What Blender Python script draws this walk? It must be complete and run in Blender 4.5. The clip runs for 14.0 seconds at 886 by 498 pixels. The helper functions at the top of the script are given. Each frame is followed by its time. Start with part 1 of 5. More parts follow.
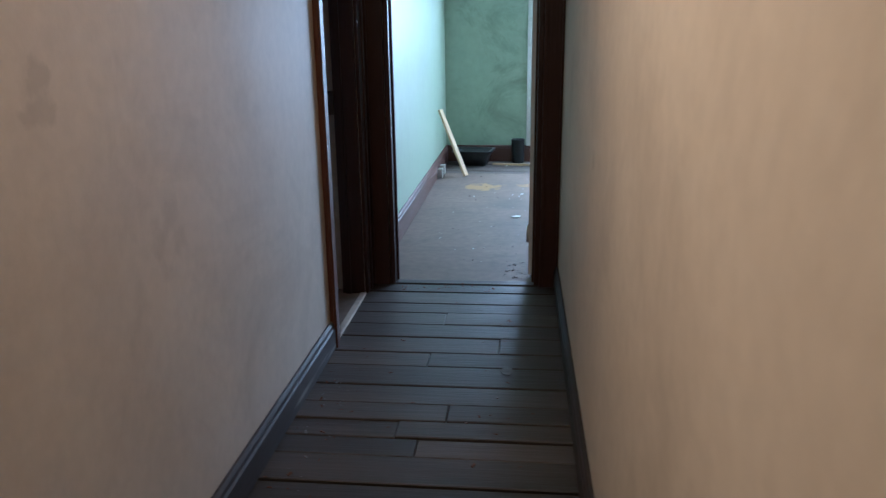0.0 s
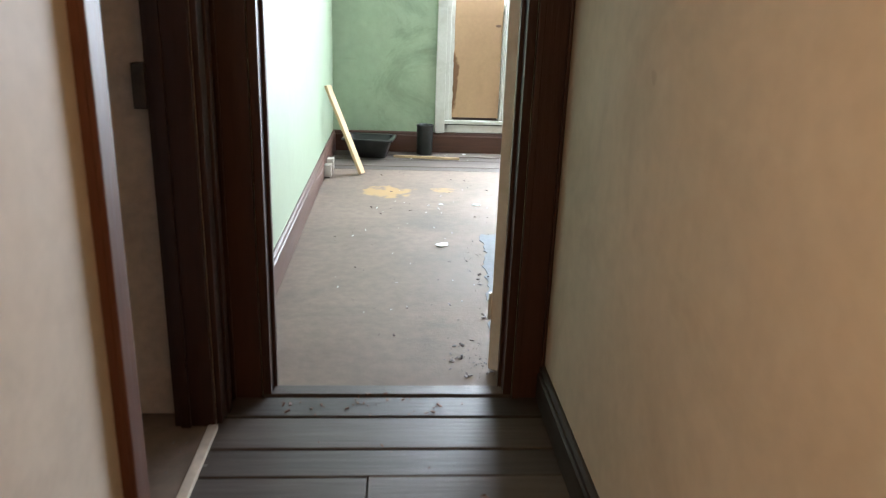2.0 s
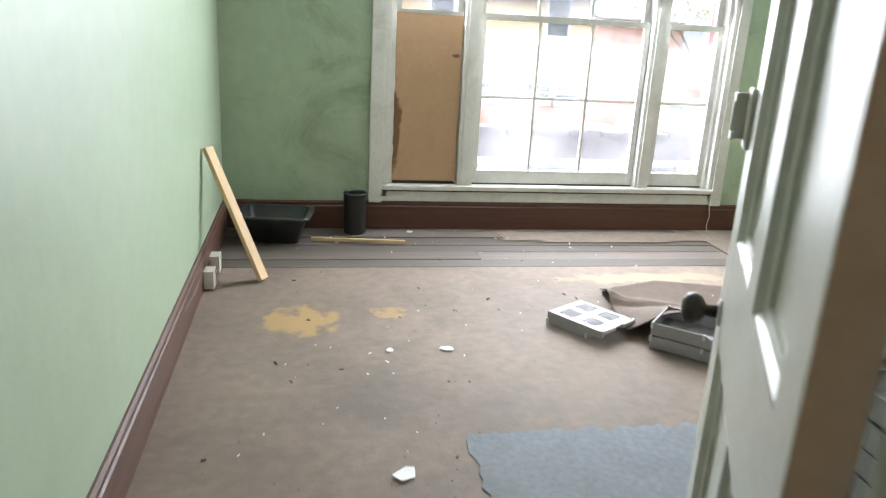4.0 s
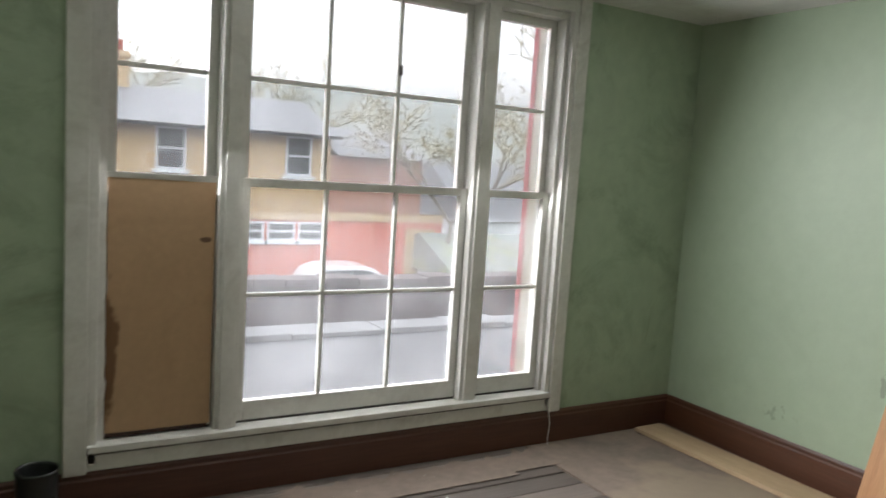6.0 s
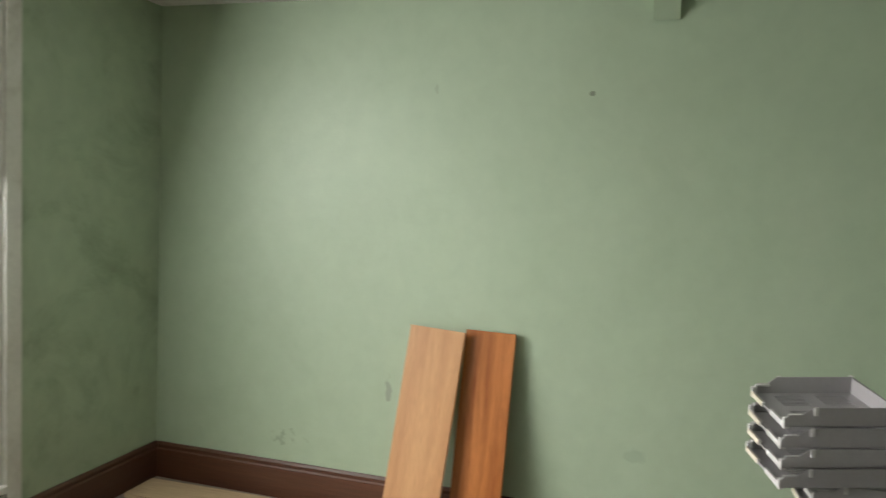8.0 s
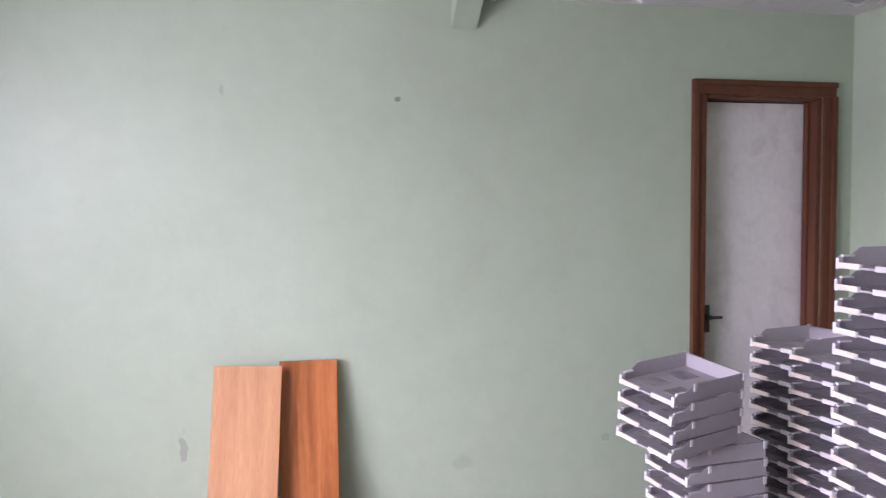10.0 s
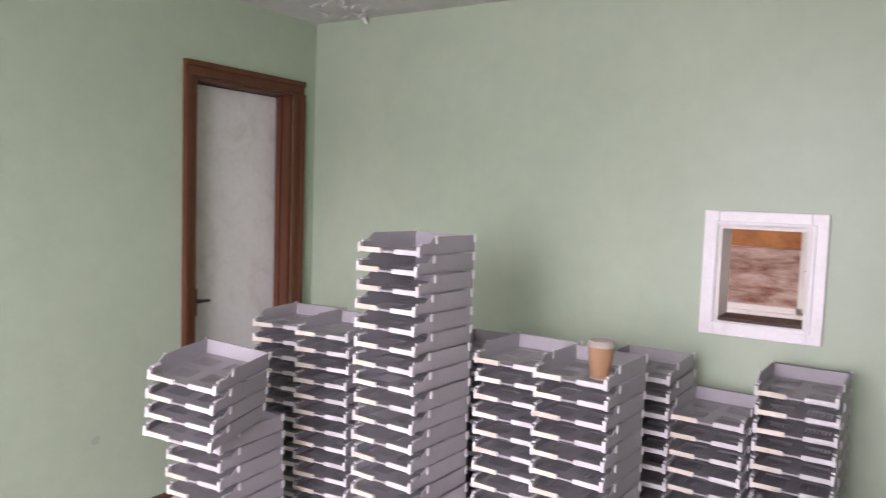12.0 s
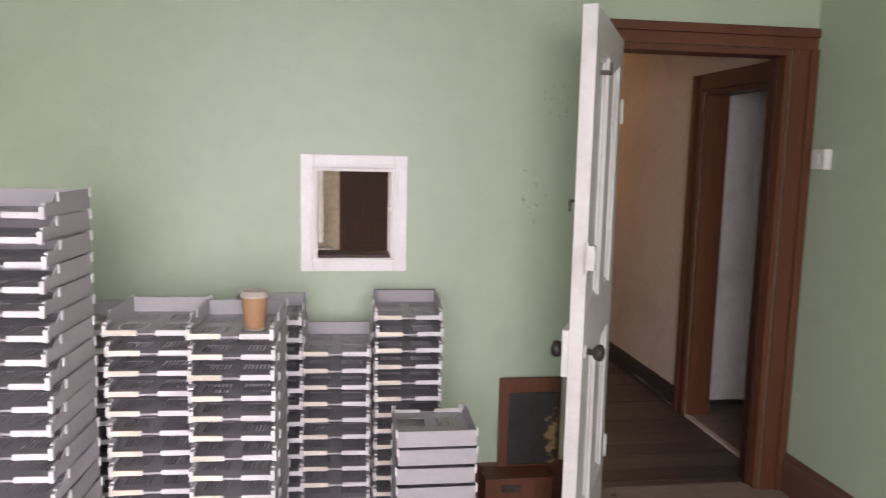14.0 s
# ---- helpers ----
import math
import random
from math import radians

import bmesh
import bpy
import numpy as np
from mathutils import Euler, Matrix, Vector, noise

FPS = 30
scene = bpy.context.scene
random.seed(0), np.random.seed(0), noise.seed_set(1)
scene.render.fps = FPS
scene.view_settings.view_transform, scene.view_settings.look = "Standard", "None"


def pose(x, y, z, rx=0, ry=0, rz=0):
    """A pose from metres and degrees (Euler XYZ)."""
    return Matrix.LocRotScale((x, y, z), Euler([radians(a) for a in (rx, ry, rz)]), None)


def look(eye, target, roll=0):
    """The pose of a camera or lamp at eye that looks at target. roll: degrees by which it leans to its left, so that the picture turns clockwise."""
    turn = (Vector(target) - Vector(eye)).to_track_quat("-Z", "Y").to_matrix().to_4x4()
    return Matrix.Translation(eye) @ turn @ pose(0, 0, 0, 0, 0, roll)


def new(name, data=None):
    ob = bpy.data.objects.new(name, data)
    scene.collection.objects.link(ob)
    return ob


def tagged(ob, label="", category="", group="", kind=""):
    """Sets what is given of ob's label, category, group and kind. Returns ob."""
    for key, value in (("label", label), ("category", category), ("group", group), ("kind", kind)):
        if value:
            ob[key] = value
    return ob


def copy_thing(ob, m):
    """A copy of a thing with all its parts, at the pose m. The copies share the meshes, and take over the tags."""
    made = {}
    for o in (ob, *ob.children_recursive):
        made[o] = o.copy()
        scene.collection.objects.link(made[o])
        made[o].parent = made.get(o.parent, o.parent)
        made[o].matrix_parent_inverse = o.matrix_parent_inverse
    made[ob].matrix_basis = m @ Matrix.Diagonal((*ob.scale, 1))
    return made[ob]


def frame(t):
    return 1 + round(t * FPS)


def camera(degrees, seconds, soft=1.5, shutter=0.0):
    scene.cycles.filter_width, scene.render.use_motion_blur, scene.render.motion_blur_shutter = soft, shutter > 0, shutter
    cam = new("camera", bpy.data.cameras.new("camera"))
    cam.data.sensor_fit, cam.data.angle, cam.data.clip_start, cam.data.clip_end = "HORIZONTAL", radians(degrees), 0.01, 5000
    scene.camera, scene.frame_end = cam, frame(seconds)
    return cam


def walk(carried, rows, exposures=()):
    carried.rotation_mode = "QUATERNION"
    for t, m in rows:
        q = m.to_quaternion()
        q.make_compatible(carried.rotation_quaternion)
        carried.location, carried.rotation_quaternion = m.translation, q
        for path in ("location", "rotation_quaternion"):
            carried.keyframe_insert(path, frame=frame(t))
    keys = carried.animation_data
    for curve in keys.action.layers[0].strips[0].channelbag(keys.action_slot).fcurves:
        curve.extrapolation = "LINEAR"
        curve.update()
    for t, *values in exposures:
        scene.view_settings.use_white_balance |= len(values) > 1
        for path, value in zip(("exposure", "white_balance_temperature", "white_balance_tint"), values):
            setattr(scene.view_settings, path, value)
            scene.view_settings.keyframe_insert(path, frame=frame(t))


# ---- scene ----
cam = camera(61.5, 14.0, soft=1.2, shutter=0.3)
EXPOSURES = [(0.0, 5.05, 4350, 8), (0.5, 5.4, 4800, 8), (1.0, 5.65, 5100, 9), (2.5, 5.95, 5900, 12), (5.0, 4.3, 6100, 14), (6.0, 3.7, 6400, 15),
             (7.0, 3.2, 6800, 15), (8.0, 3.9, 6700, 11), (8.2, 4.0, 6500, 15), (10.5, 4.5, 5900, 46), (11.0, 4.5, 5900, 46), (12.0, 4.5, 6300, 36), (13.0, 4.5, 6600, 28), (14.0, 4.45, 6500, 29)]
PATH = [
    (0, (0.843, -4.152, 1.351), (0.64, -2.238, 0.807), -0.8),
    (0.5, (0.678, -3.812, 1.336), (0.415, -1.934, 0.701), -6.1),
    (1, (0.515, -3.323, 1.264), (0.488, -1.457, 0.546), -0.9),
    (1.5, (0.514, -2.882, 1.293), (0.621, -0.992, 0.646), 1.4),
    (2, (0.541, -2.397, 1.271), (0.677, -0.501, 0.649), 2.1),
    (2.5, (0.517, -1.893, 1.285), (0.782, -0.016, 0.649), 2.4),
    (2.7, (0.499, -1.71, 1.277), (0.787, 0.168, 0.654), 2.8),
    (4.8, (0.61, 0.354, 1.381), (1.111, 2.202, 0.803), 2.9),
    (5, (0.629, 0.515, 1.387), (1.221, 2.34, 0.822), 2.8),
    (5.5, (0.605, 0.852, 1.261), (1.416, 2.648, 0.92), 2.9),
    (6, (0.74, 1.15, 1.479), (1.738, 2.869, 1.262), 3.7),
    (6.5, (0.793, 1.397, 1.528), (2.073, 2.928, 1.395), 3.3),
    (7, (0.851, 1.634, 1.546), (2.376, 2.923, 1.425), 1.6),
    (7.5, (0.983, 1.68, 1.521), (2.698, 2.7, 1.394), 1.3),
    (8, (1.033, 1.809, 1.515), (2.941, 2.393, 1.372), 2.4),
    (8.2, (1.037, 1.893, 1.515), (2.987, 2.307, 1.36), 2.8),
    (10.3, (1.258, 2.742, 1.533), (3.157, 2.12, 1.442), -1.6),
    (10.5, (1.28, 2.784, 1.532), (3.125, 2.015, 1.458), -2.1),
    (11, (1.329, 2.845, 1.545), (2.982, 1.72, 1.512), -0.9),
    (11.5, (1.396, 2.887, 1.531), (2.796, 1.46, 1.456), 1.4),
    (12, (1.513, 2.976, 1.54), (2.586, 1.294, 1.391), 1.9),
    (12.5, (1.674, 2.97, 1.519), (2.438, 1.131, 1.337), 1.8),
    (13, (1.847, 2.946, 1.532), (2.296, 1.007, 1.334), 1.6),
    (13.5, (1.967, 3.008, 1.528), (2.047, 1.022, 1.309), 1.3),
    (14, (2.08, 3.054, 1.529), (1.788, 1.092, 1.27), 1.2),
]
walk(cam, [(t, look(eye, target, roll)) for t, eye, target, roll in PATH], EXPOSURES)

# ---- daylight ----
world = bpy.data.worlds.new("overcast_sky")
scene.world = world
world.use_nodes = True
wn, wl = world.node_tree.nodes, world.node_tree.links
sky = wn.new("ShaderNodeTexSky")
sky.sky_type, sky.sun_disc = "NISHITA", False
sky.sun_elevation, sky.sun_rotation = radians(28), radians(-46)
sky.air_density, sky.dust_density = 1.0, 8.0
grey = wn.new("ShaderNodeHueSaturation")
grey.inputs["Saturation"].default_value, grey.inputs["Value"].default_value = 0.06, 2.0
wl.new(sky.outputs[0], grey.inputs["Color"])
cloud = wn.new("ShaderNodeVectorMath")      # the cloud cover dims the glare round the sun
cloud.operation = "MINIMUM"
cloud.inputs[1].default_value = (16.0, 16.0, 16.0)
wl.new(grey.outputs[0], cloud.inputs[0])
wl.new(cloud.outputs[0], wn["Background"].inputs["Color"])
wn["Background"].inputs["Strength"].default_value = 0.13

# the bright side of the overcast sky, high behind the house
sun = new("sun", bpy.data.lights.new("sun", "SUN"))
sun.data.energy, sun.data.angle, sun.data.color = 0.7, radians(60), (0.98, 1.0, 0.99)
sun.matrix_world = look((0.4, -5.0, 9.0), (2.0, 4.4, 1.2))

# the sky's light in the opening of the wide window
sky_light = new("window_skylight", bpy.data.lights.new("window_skylight", "AREA"))
sky_light.data.shape, sky_light.data.size, sky_light.data.size_y = "RECTANGLE", 2.2, 2.0
sky_light.data.energy, sky_light.data.color = 7.0, (0.97, 1.0, 0.98)
sky_light.matrix_world = pose(2.15, 4.358, 1.31, -71, 0, 0)

# unseen warm lamp added high on the corridor's wall, tilted towards the wall across
strip = new("corridor_unseen_lamp", bpy.data.lights.new("corridor_unseen_lamp", "AREA"))
strip.data.shape, strip.data.size, strip.data.size_y = "RECTANGLE", 0.15, 1.2
strip.data.energy, strip.data.color = 0.55, (1.0, 0.62, 0.3)
strip.matrix_world = pose(0.06, -3.1, 2.22, 0, -62, 0)


# ---- helpers of this scene ----
def box(bm, x0, y0, z0, x1, y1, z1, m=None):
    vs = [Vector((x, y, z)) for z in (z0, z1) for y in (y0, y1) for x in (x0, x1)]
    if m is not None:
        vs = [m @ v for v in vs]
    v = [bm.verts.new(p) for p in vs]
    for f in ((0, 2, 3, 1), (4, 5, 7, 6), (0, 1, 5, 4), (2, 6, 7, 3), (0, 4, 6, 2), (1, 3, 7, 5)):
        bm.faces.new([v[i] for i in f])
    return bm


def boxes(*rows, bevel=0.0):
    bm = bmesh.new()
    for r in rows:
        box(bm, *r)
    if bevel:
        bmesh.ops.bevel(bm, geom=bm.edges[:], offset=bevel, segments=2, affect="EDGES", profile=0.7)
    return bm


def prism(pts, a, b, axis="x", bevel=0.0):
    """A closed outline pushed from a to b along an axis. Outline coordinates are the two other axes in order."""
    bm = bmesh.new()
    def at(p, d):
        return {"x": (d, p[0], p[1]), "y": (p[0], d, p[1]), "z": (p[0], p[1], d)}[axis]
    lo = [bm.verts.new(at(p, a)) for p in pts]
    hi = [bm.verts.new(at(p, b)) for p in pts]
    n = len(pts)
    bm.faces.new(lo[::-1])
    bm.faces.new(hi)
    for i in range(n):
        bm.faces.new((lo[i], lo[(i + 1) % n], hi[(i + 1) % n], hi[i]))
    bmesh.ops.recalc_face_normals(bm, faces=bm.faces)
    if bevel:
        bmesh.ops.bevel(bm, geom=bm.edges[:], offset=bevel, segments=2, affect="EDGES")
    return bm


def turned(profile, segments=32, m=None):
    """A lathe: profile rows (radius, height) round the z axis."""
    bm = bmesh.new()
    rings = []
    for r, z in profile:
        rings.append([bm.verts.new((r * math.cos(2 * math.pi * i / segments), r * math.sin(2 * math.pi * i / segments), z)) for i in range(segments)])
    for a, b in zip(rings, rings[1:]):
        for i in range(segments):
            j = (i + 1) % segments
            bm.faces.new((a[i], a[j], b[j], b[i]))
    bm.faces.new(rings[0][::-1])
    bm.faces.new(rings[-1])
    for f in bm.faces:
        f.smooth = len(f.verts) == 4
    if m is not None:
        bm.transform(m)
    return bm


def part(name, bm, material, parent=None, label=""):
    me = bpy.data.meshes.new(name)
    bm.to_mesh(me)
    bm.free()
    me.materials.append(material)
    ob = new(name, me)
    ob.parent = parent
    if label:
        ob["label"] = label
    return ob


def thing(name, m, label, category, group=""):
    ob = new(name)
    ob.empty_display_size = 0.05
    ob.matrix_world = m
    return tagged(ob, label, category, group)


def setting(name, bm, material, label, category):
    return tagged(part(name, bm, material), label, category, kind="structure")


def wall_with_holes(axis, face, back, a0, a1, z0, z1, holes):
    """A wall slab cut by upright rectangular openings (a, b, low, high), sorted along the wall."""
    rows, cur = [], a0
    def add(p, q, lo, hi):
        if q - p > 1e-6 and hi - lo > 1e-6:
            rows.append((p, face, lo, q, back, hi) if axis == "y" else (face, p, lo, back, q, hi))
    for a, b, lo, hi in holes:
        add(cur, a, z0, z1)
        add(a, b, z0, lo)
        add(a, b, hi, z1)
        cur = b
    add(cur, a1, z0, z1)
    fixed = [(min(r[0], r[3]), min(r[1], r[4]), r[2], max(r[0], r[3]), max(r[1], r[4]), r[5]) for r in rows]
    return boxes(*fixed)


# ---- materials ----
def nodes_of(name):
    m = bpy.data.materials.new(name)
    m.use_nodes = True
    return m, m.node_tree.nodes, m.node_tree.links, m.node_tree.nodes["Principled BSDF"]


def surface(name, c1, c2, scale=3.0, rough=0.6, bump=0.15, bump_scale=80.0, stretch=(1, 1, 1), metal=0.0,
            dirt=None, dirt_amount=0.0, dirt_scale=2.0, speck=None, speck_cut=0.72, speck_scale=25.0, vary=0.0, rough_vary=0.15, fine=0.12, blots=(), spec=0.5):
    """Two tones in broad patches, fine grain, optional blotches of dirt and specks, relief and uneven gloss."""
    m, n, l, bsdf = nodes_of(name)
    tc = n.new("ShaderNodeTexCoord")
    info = n.new("ShaderNodeObjectInfo")
    shift = n.new("ShaderNodeVectorMath")
    shift.operation = "MULTIPLY_ADD"
    l.new(info.outputs["Random"], shift.inputs[0])
    shift.inputs[1].default_value = (17.0, 31.0, 23.0) if vary else (0, 0, 0)
    l.new(tc.outputs["Object"], shift.inputs[2])
    mp = n.new("ShaderNodeMapping")
    mp.inputs["Scale"].default_value = stretch
    l.new(shift.outputs[0], mp.inputs["Vector"])

    def noise_at(s, detail=4.0, r=0.55, warp=0.0):
        t = n.new("ShaderNodeTexNoise")
        t.inputs["Scale"].default_value, t.inputs["Detail"].default_value, t.inputs["Roughness"].default_value = s, detail, r
        t.inputs["Distortion"].default_value = warp
        l.new(mp.outputs[0], t.inputs["Vector"])
        return t

    def ramp(src, lo, hi):
        r = n.new("ShaderNodeMapRange")
        r.inputs["From Min"].default_value, r.inputs["From Max"].default_value = lo, hi
        l.new(src, r.inputs["Value"])
        return r.outputs[0]

    def mix(fac, a, b, mode="MIX"):
        x = n.new("ShaderNodeMix")
        x.data_type, x.blend_type = "RGBA", mode
        for sock, v in ((x.inputs[0], fac), (x.inputs[6], a), (x.inputs[7], b)):
            if isinstance(v, (int, float)):
                sock.default_value = v
            elif isinstance(v, tuple):
                sock.default_value = (*v, 1)
            else:
                l.new(v, sock)
        return x.outputs[2]

    big = noise_at(scale, 5.0, 0.6, 0.4)
    col = mix(ramp(big.outputs[0], 0.32, 0.68), c1, c2)
    small = noise_at(scale * 14, 3.0)
    lo = tuple([1 - fine] * 3)
    hi = tuple([1 + fine] * 3)
    col = mix(1.0, col, mix(ramp(small.outputs[0], 0.3, 0.7), lo, hi), "MULTIPLY")
    if vary:
        col = mix(1.0, col, mix(info.outputs["Random"], tuple([1 - vary] * 3), tuple([1 + vary] * 3)), "MULTIPLY")
    if dirt:
        d = noise_at(dirt_scale, 6.0, 0.65, 0.8)
        k = n.new("ShaderNodeMath")
        k.operation = "MULTIPLY"
        l.new(ramp(d.outputs[0], 0.5, 0.75), k.inputs[0])
        k.inputs[1].default_value = dirt_amount
        col = mix(k.outputs[0], col, dirt)
    if speck:
        s = noise_at(speck_scale, 3.0, 0.5)
        col = mix(ramp(s.outputs[0], speck_cut, speck_cut + 0.04), col, speck)
    for place, size, tint, amount, grain, cut in blots:
        mp2 = n.new("ShaderNodeMapping")
        mp2.vector_type = "TEXTURE"
        mp2.inputs["Location"].default_value, mp2.inputs["Scale"].default_value = place, size
        l.new(tc.outputs["Object"], mp2.inputs["Vector"])
        far = n.new("ShaderNodeVectorMath")
        far.operation = "LENGTH"
        l.new(mp2.outputs[0], far.inputs[0])
        inside = n.new("ShaderNodeMapRange")
        inside.inputs["From Min"].default_value, inside.inputs["From Max"].default_value = 1.0, 0.2
        l.new(far.outputs["Value"], inside.inputs["Value"])
        rag = n.new("ShaderNodeTexNoise")
        rag.inputs["Scale"].default_value, rag.inputs["Detail"].default_value = grain, 5
        l.new(tc.outputs["Object"], rag.inputs["Vector"])
        both = n.new("ShaderNodeMath")
        both.operation = "MULTIPLY_ADD"
        l.new(inside.outputs[0], both.inputs[0])
        both.inputs[1].default_value = 0.6
        l.new(rag.outputs[0], both.inputs[2])
        edge = n.new("ShaderNodeMapRange")
        edge.inputs["From Min"].default_value, edge.inputs["From Max"].default_value = cut, cut + 0.14
        edge.inputs["To Max"].default_value = amount
        l.new(both.outputs[0], edge.inputs["Value"])
        gate = n.new("ShaderNodeMath")
        gate.operation = "MULTIPLY"
        l.new(edge.outputs[0], gate.inputs[0])
        near = n.new("ShaderNodeMapRange")
        near.inputs["From Min"].default_value, near.inputs["From Max"].default_value = 1.0, 0.9
        l.new(far.outputs["Value"], near.inputs["Value"])
        l.new(near.outputs[0], gate.inputs[1])
        col = mix(gate.outputs[0], col, tint)
    l.new(col, bsdf.inputs["Base Color"])
    rr = n.new("ShaderNodeMapRange")
    rr.inputs["To Min"].default_value, rr.inputs["To Max"].default_value = max(0.05, rough - rough_vary), min(1.0, rough + rough_vary)
    l.new(big.outputs[0], rr.inputs["Value"])
    l.new(rr.outputs[0], bsdf.inputs["Roughness"])
    bsdf.inputs["Metallic"].default_value = metal
    bsdf.inputs["Specular IOR Level"].default_value = spec
    if bump:
        b = n.new("ShaderNodeBump")
        b.inputs["Strength"].default_value, b.inputs["Distance"].default_value = bump, 0.01
        f = noise_at(bump_scale, 4.0, 0.6)
        l.new(f.outputs[0], b.inputs["Height"])
        l.new(b.outputs[0], bsdf.inputs["Normal"])
    return m


def wood(name, c1, c2, along="x", rough=0.5, grain=9.0, vary=0.0, **kw):
    st = {"x": (0.07, 1, 1), "y": (1, 0.07, 1), "z": (1, 1, 0.07)}[along]
    return surface(name, c1, c2, scale=grain, rough=rough, stretch=st, vary=vary, bump=kw.pop("bump", 0.2), bump_scale=kw.pop("bump_scale", 60), **kw)


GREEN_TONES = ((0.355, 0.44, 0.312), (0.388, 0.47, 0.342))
SPOT = (0.16, 0.19, 0.13)
MARKS = [((4.24, 3.55, 0.30), (0.3, 0.34, 0.16), SPOT, 0.5, 30, 1.09), ((4.24, 3.03, 0.6), (0.1, 0.03, 0.1), (0.25, 0.28, 0.22), 0.8, 30, 0.78),
         ((4.24, 2.164, 1.967), (0.1, 0.022, 0.02), (0.12, 0.13, 0.1), 0.75, 60, 0.8), ((4.24, 2.85, 1.99), (0.1, 0.015, 0.04), (0.2, 0.22, 0.17), 0.35, 50, 0.8),
         ((4.24, 1.9, 0.45), (0.1, 0.09, 0.07), (0.24, 0.3, 0.22), 0.35, 12, 0.85), ((4.24, 1.25, 0.5), (0.1, 0.05, 0.04), (0.24, 0.3, 0.22), 0.5, 20, 0.85),
         ((1.25, 0.0, 1.35), (0.22, 0.2, 0.6), SPOT, 0.8, 40, 1.17), ((1.15, 0.0, 1.75), (0.3, 0.2, 0.4), SPOT, 0.6, 40, 1.17)]
GREEN = surface("green_wall_paint", *GREEN_TONES, 0.9, 0.45, 0.10, 45, dirt=(0.27, 0.32, 0.22), dirt_amount=0.22, dirt_scale=1.3, fine=0.03, rough_vary=0.08, blots=MARKS)
# stronger dark stains, which also carry the shade of the window-side wall
GREEN_STAIN_SHADE = surface("green_wall_paint_stained_shaded", *GREEN_TONES, 0.9, 0.45, 0.12, 45, dirt=(0.14, 0.18, 0.11), dirt_amount=0.75, dirt_scale=1.9, fine=0.06, rough_vary=0.08)
CL_, CR_ = 0.0, 1.06
CREAM = surface("corridor_wall_paper", (0.58, 0.51, 0.42), (0.64, 0.57, 0.475), 1.6, 0.65, 0.05, 55, spec=0.3, dirt=(0.36, 0.31, 0.25), dirt_amount=0.4, dirt_scale=1.8, fine=0.04, blots=[((CL_, -2.9, 1.25), (0.3, 0.12, 0.2), (0.2, 0.17, 0.14), 0.22, 14, 0.95), ((CL_, -2.5, 0.9), (0.3, 0.2, 0.3), (0.3, 0.25, 0.2), 0.22, 9, 0.95), ((CR_, -1.9, 1.0), (0.3, 0.08, 0.1), (0.25, 0.2, 0.15), 0.22, 20, 0.95), ((CR_, -0.9, 1.15), (0.3, 0.04, 0.04), (0.22, 0.16, 0.11), 0.22, 30, 0.9)])
CEIL = surface("peeling_ceiling_paint", (0.64, 0.63, 0.61), (0.7, 0.69, 0.67), 1.4, 0.7, 0.3, 30, dirt=(0.42, 0.41, 0.38), dirt_amount=0.5, dirt_scale=2.2, fine=0.04)
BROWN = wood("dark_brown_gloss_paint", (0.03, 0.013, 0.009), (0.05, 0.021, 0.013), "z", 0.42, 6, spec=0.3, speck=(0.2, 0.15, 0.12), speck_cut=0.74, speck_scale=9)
SKIRT = wood("brown_skirting_paint", (0.065, 0.024, 0.015), (0.1, 0.04, 0.022), "x", 0.38, 5, speck=(0.3, 0.26, 0.24), speck_cut=0.73, speck_scale=7)
SKIRT_Y = wood("brown_skirting_paint_side", (0.075, 0.035, 0.025), (0.115, 0.055, 0.04), "y", 0.42, 5, dirt=(0.2, 0.165, 0.15), dirt_amount=0.35, dirt_scale=9, speck=(0.4, 0.36, 0.34), speck_cut=0.69, speck_scale=7)
SKIRT_RED = wood("red_brown_skirting_paint", (0.06, 0.021, 0.01), (0.095, 0.036, 0.017), "y", 0.4, 5, speck=(0.25, 0.2, 0.17), speck_cut=0.75, speck_scale=7)
SKIRT_GREY = wood("grey_brown_skirting_paint", (0.03, 0.023, 0.021), (0.055, 0.044, 0.04), "y", 0.6, 5, spec=0.3, speck=(0.4, 0.37, 0.35), speck_cut=0.66, speck_scale=6)
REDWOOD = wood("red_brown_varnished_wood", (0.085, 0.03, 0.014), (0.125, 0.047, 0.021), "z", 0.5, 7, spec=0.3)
PLANK = wood("grey_worn_floorboards", (0.034, 0.025, 0.021), (0.084, 0.066, 0.055), "x", 0.5, 4.0, vary=0.4, dirt=(0.022, 0.018, 0.016), dirt_amount=0.85, dirt_scale=3.0, speck=(0.42, 0.4, 0.37), speck_cut=0.78, speck_scale=9)
OCHRE = (0.48, 0.30, 0.11)
PATCHES = [((0.5, 2.76, 0), (0.38, 0.3, 1), OCHRE, 0.65, 9, 0.86), ((0.9, 2.82, 0), (0.17, 0.2, 1), OCHRE, 0.55, 14, 0.92),
           ((2.4, 3.3, 0), (0.9, 0.14, 1), (0.36, 0.27, 0.18), 0.7, 6, 0.8), ((3.55, 3.3, 0), (0.7, 0.9, 1), (0.33, 0.26, 0.19), 0.6, 3, 0.8)]
PLANK_ROOM = wood("brown_grey_floorboards", (0.1, 0.08, 0.068), (0.16, 0.13, 0.112), "x", 0.6, 4.0, vary=0.25, dirt=(0.07, 0.058, 0.05), dirt_amount=0.5, dirt_scale=3.0, speck=(0.42, 0.4, 0.37), speck_cut=0.79, speck_scale=9)
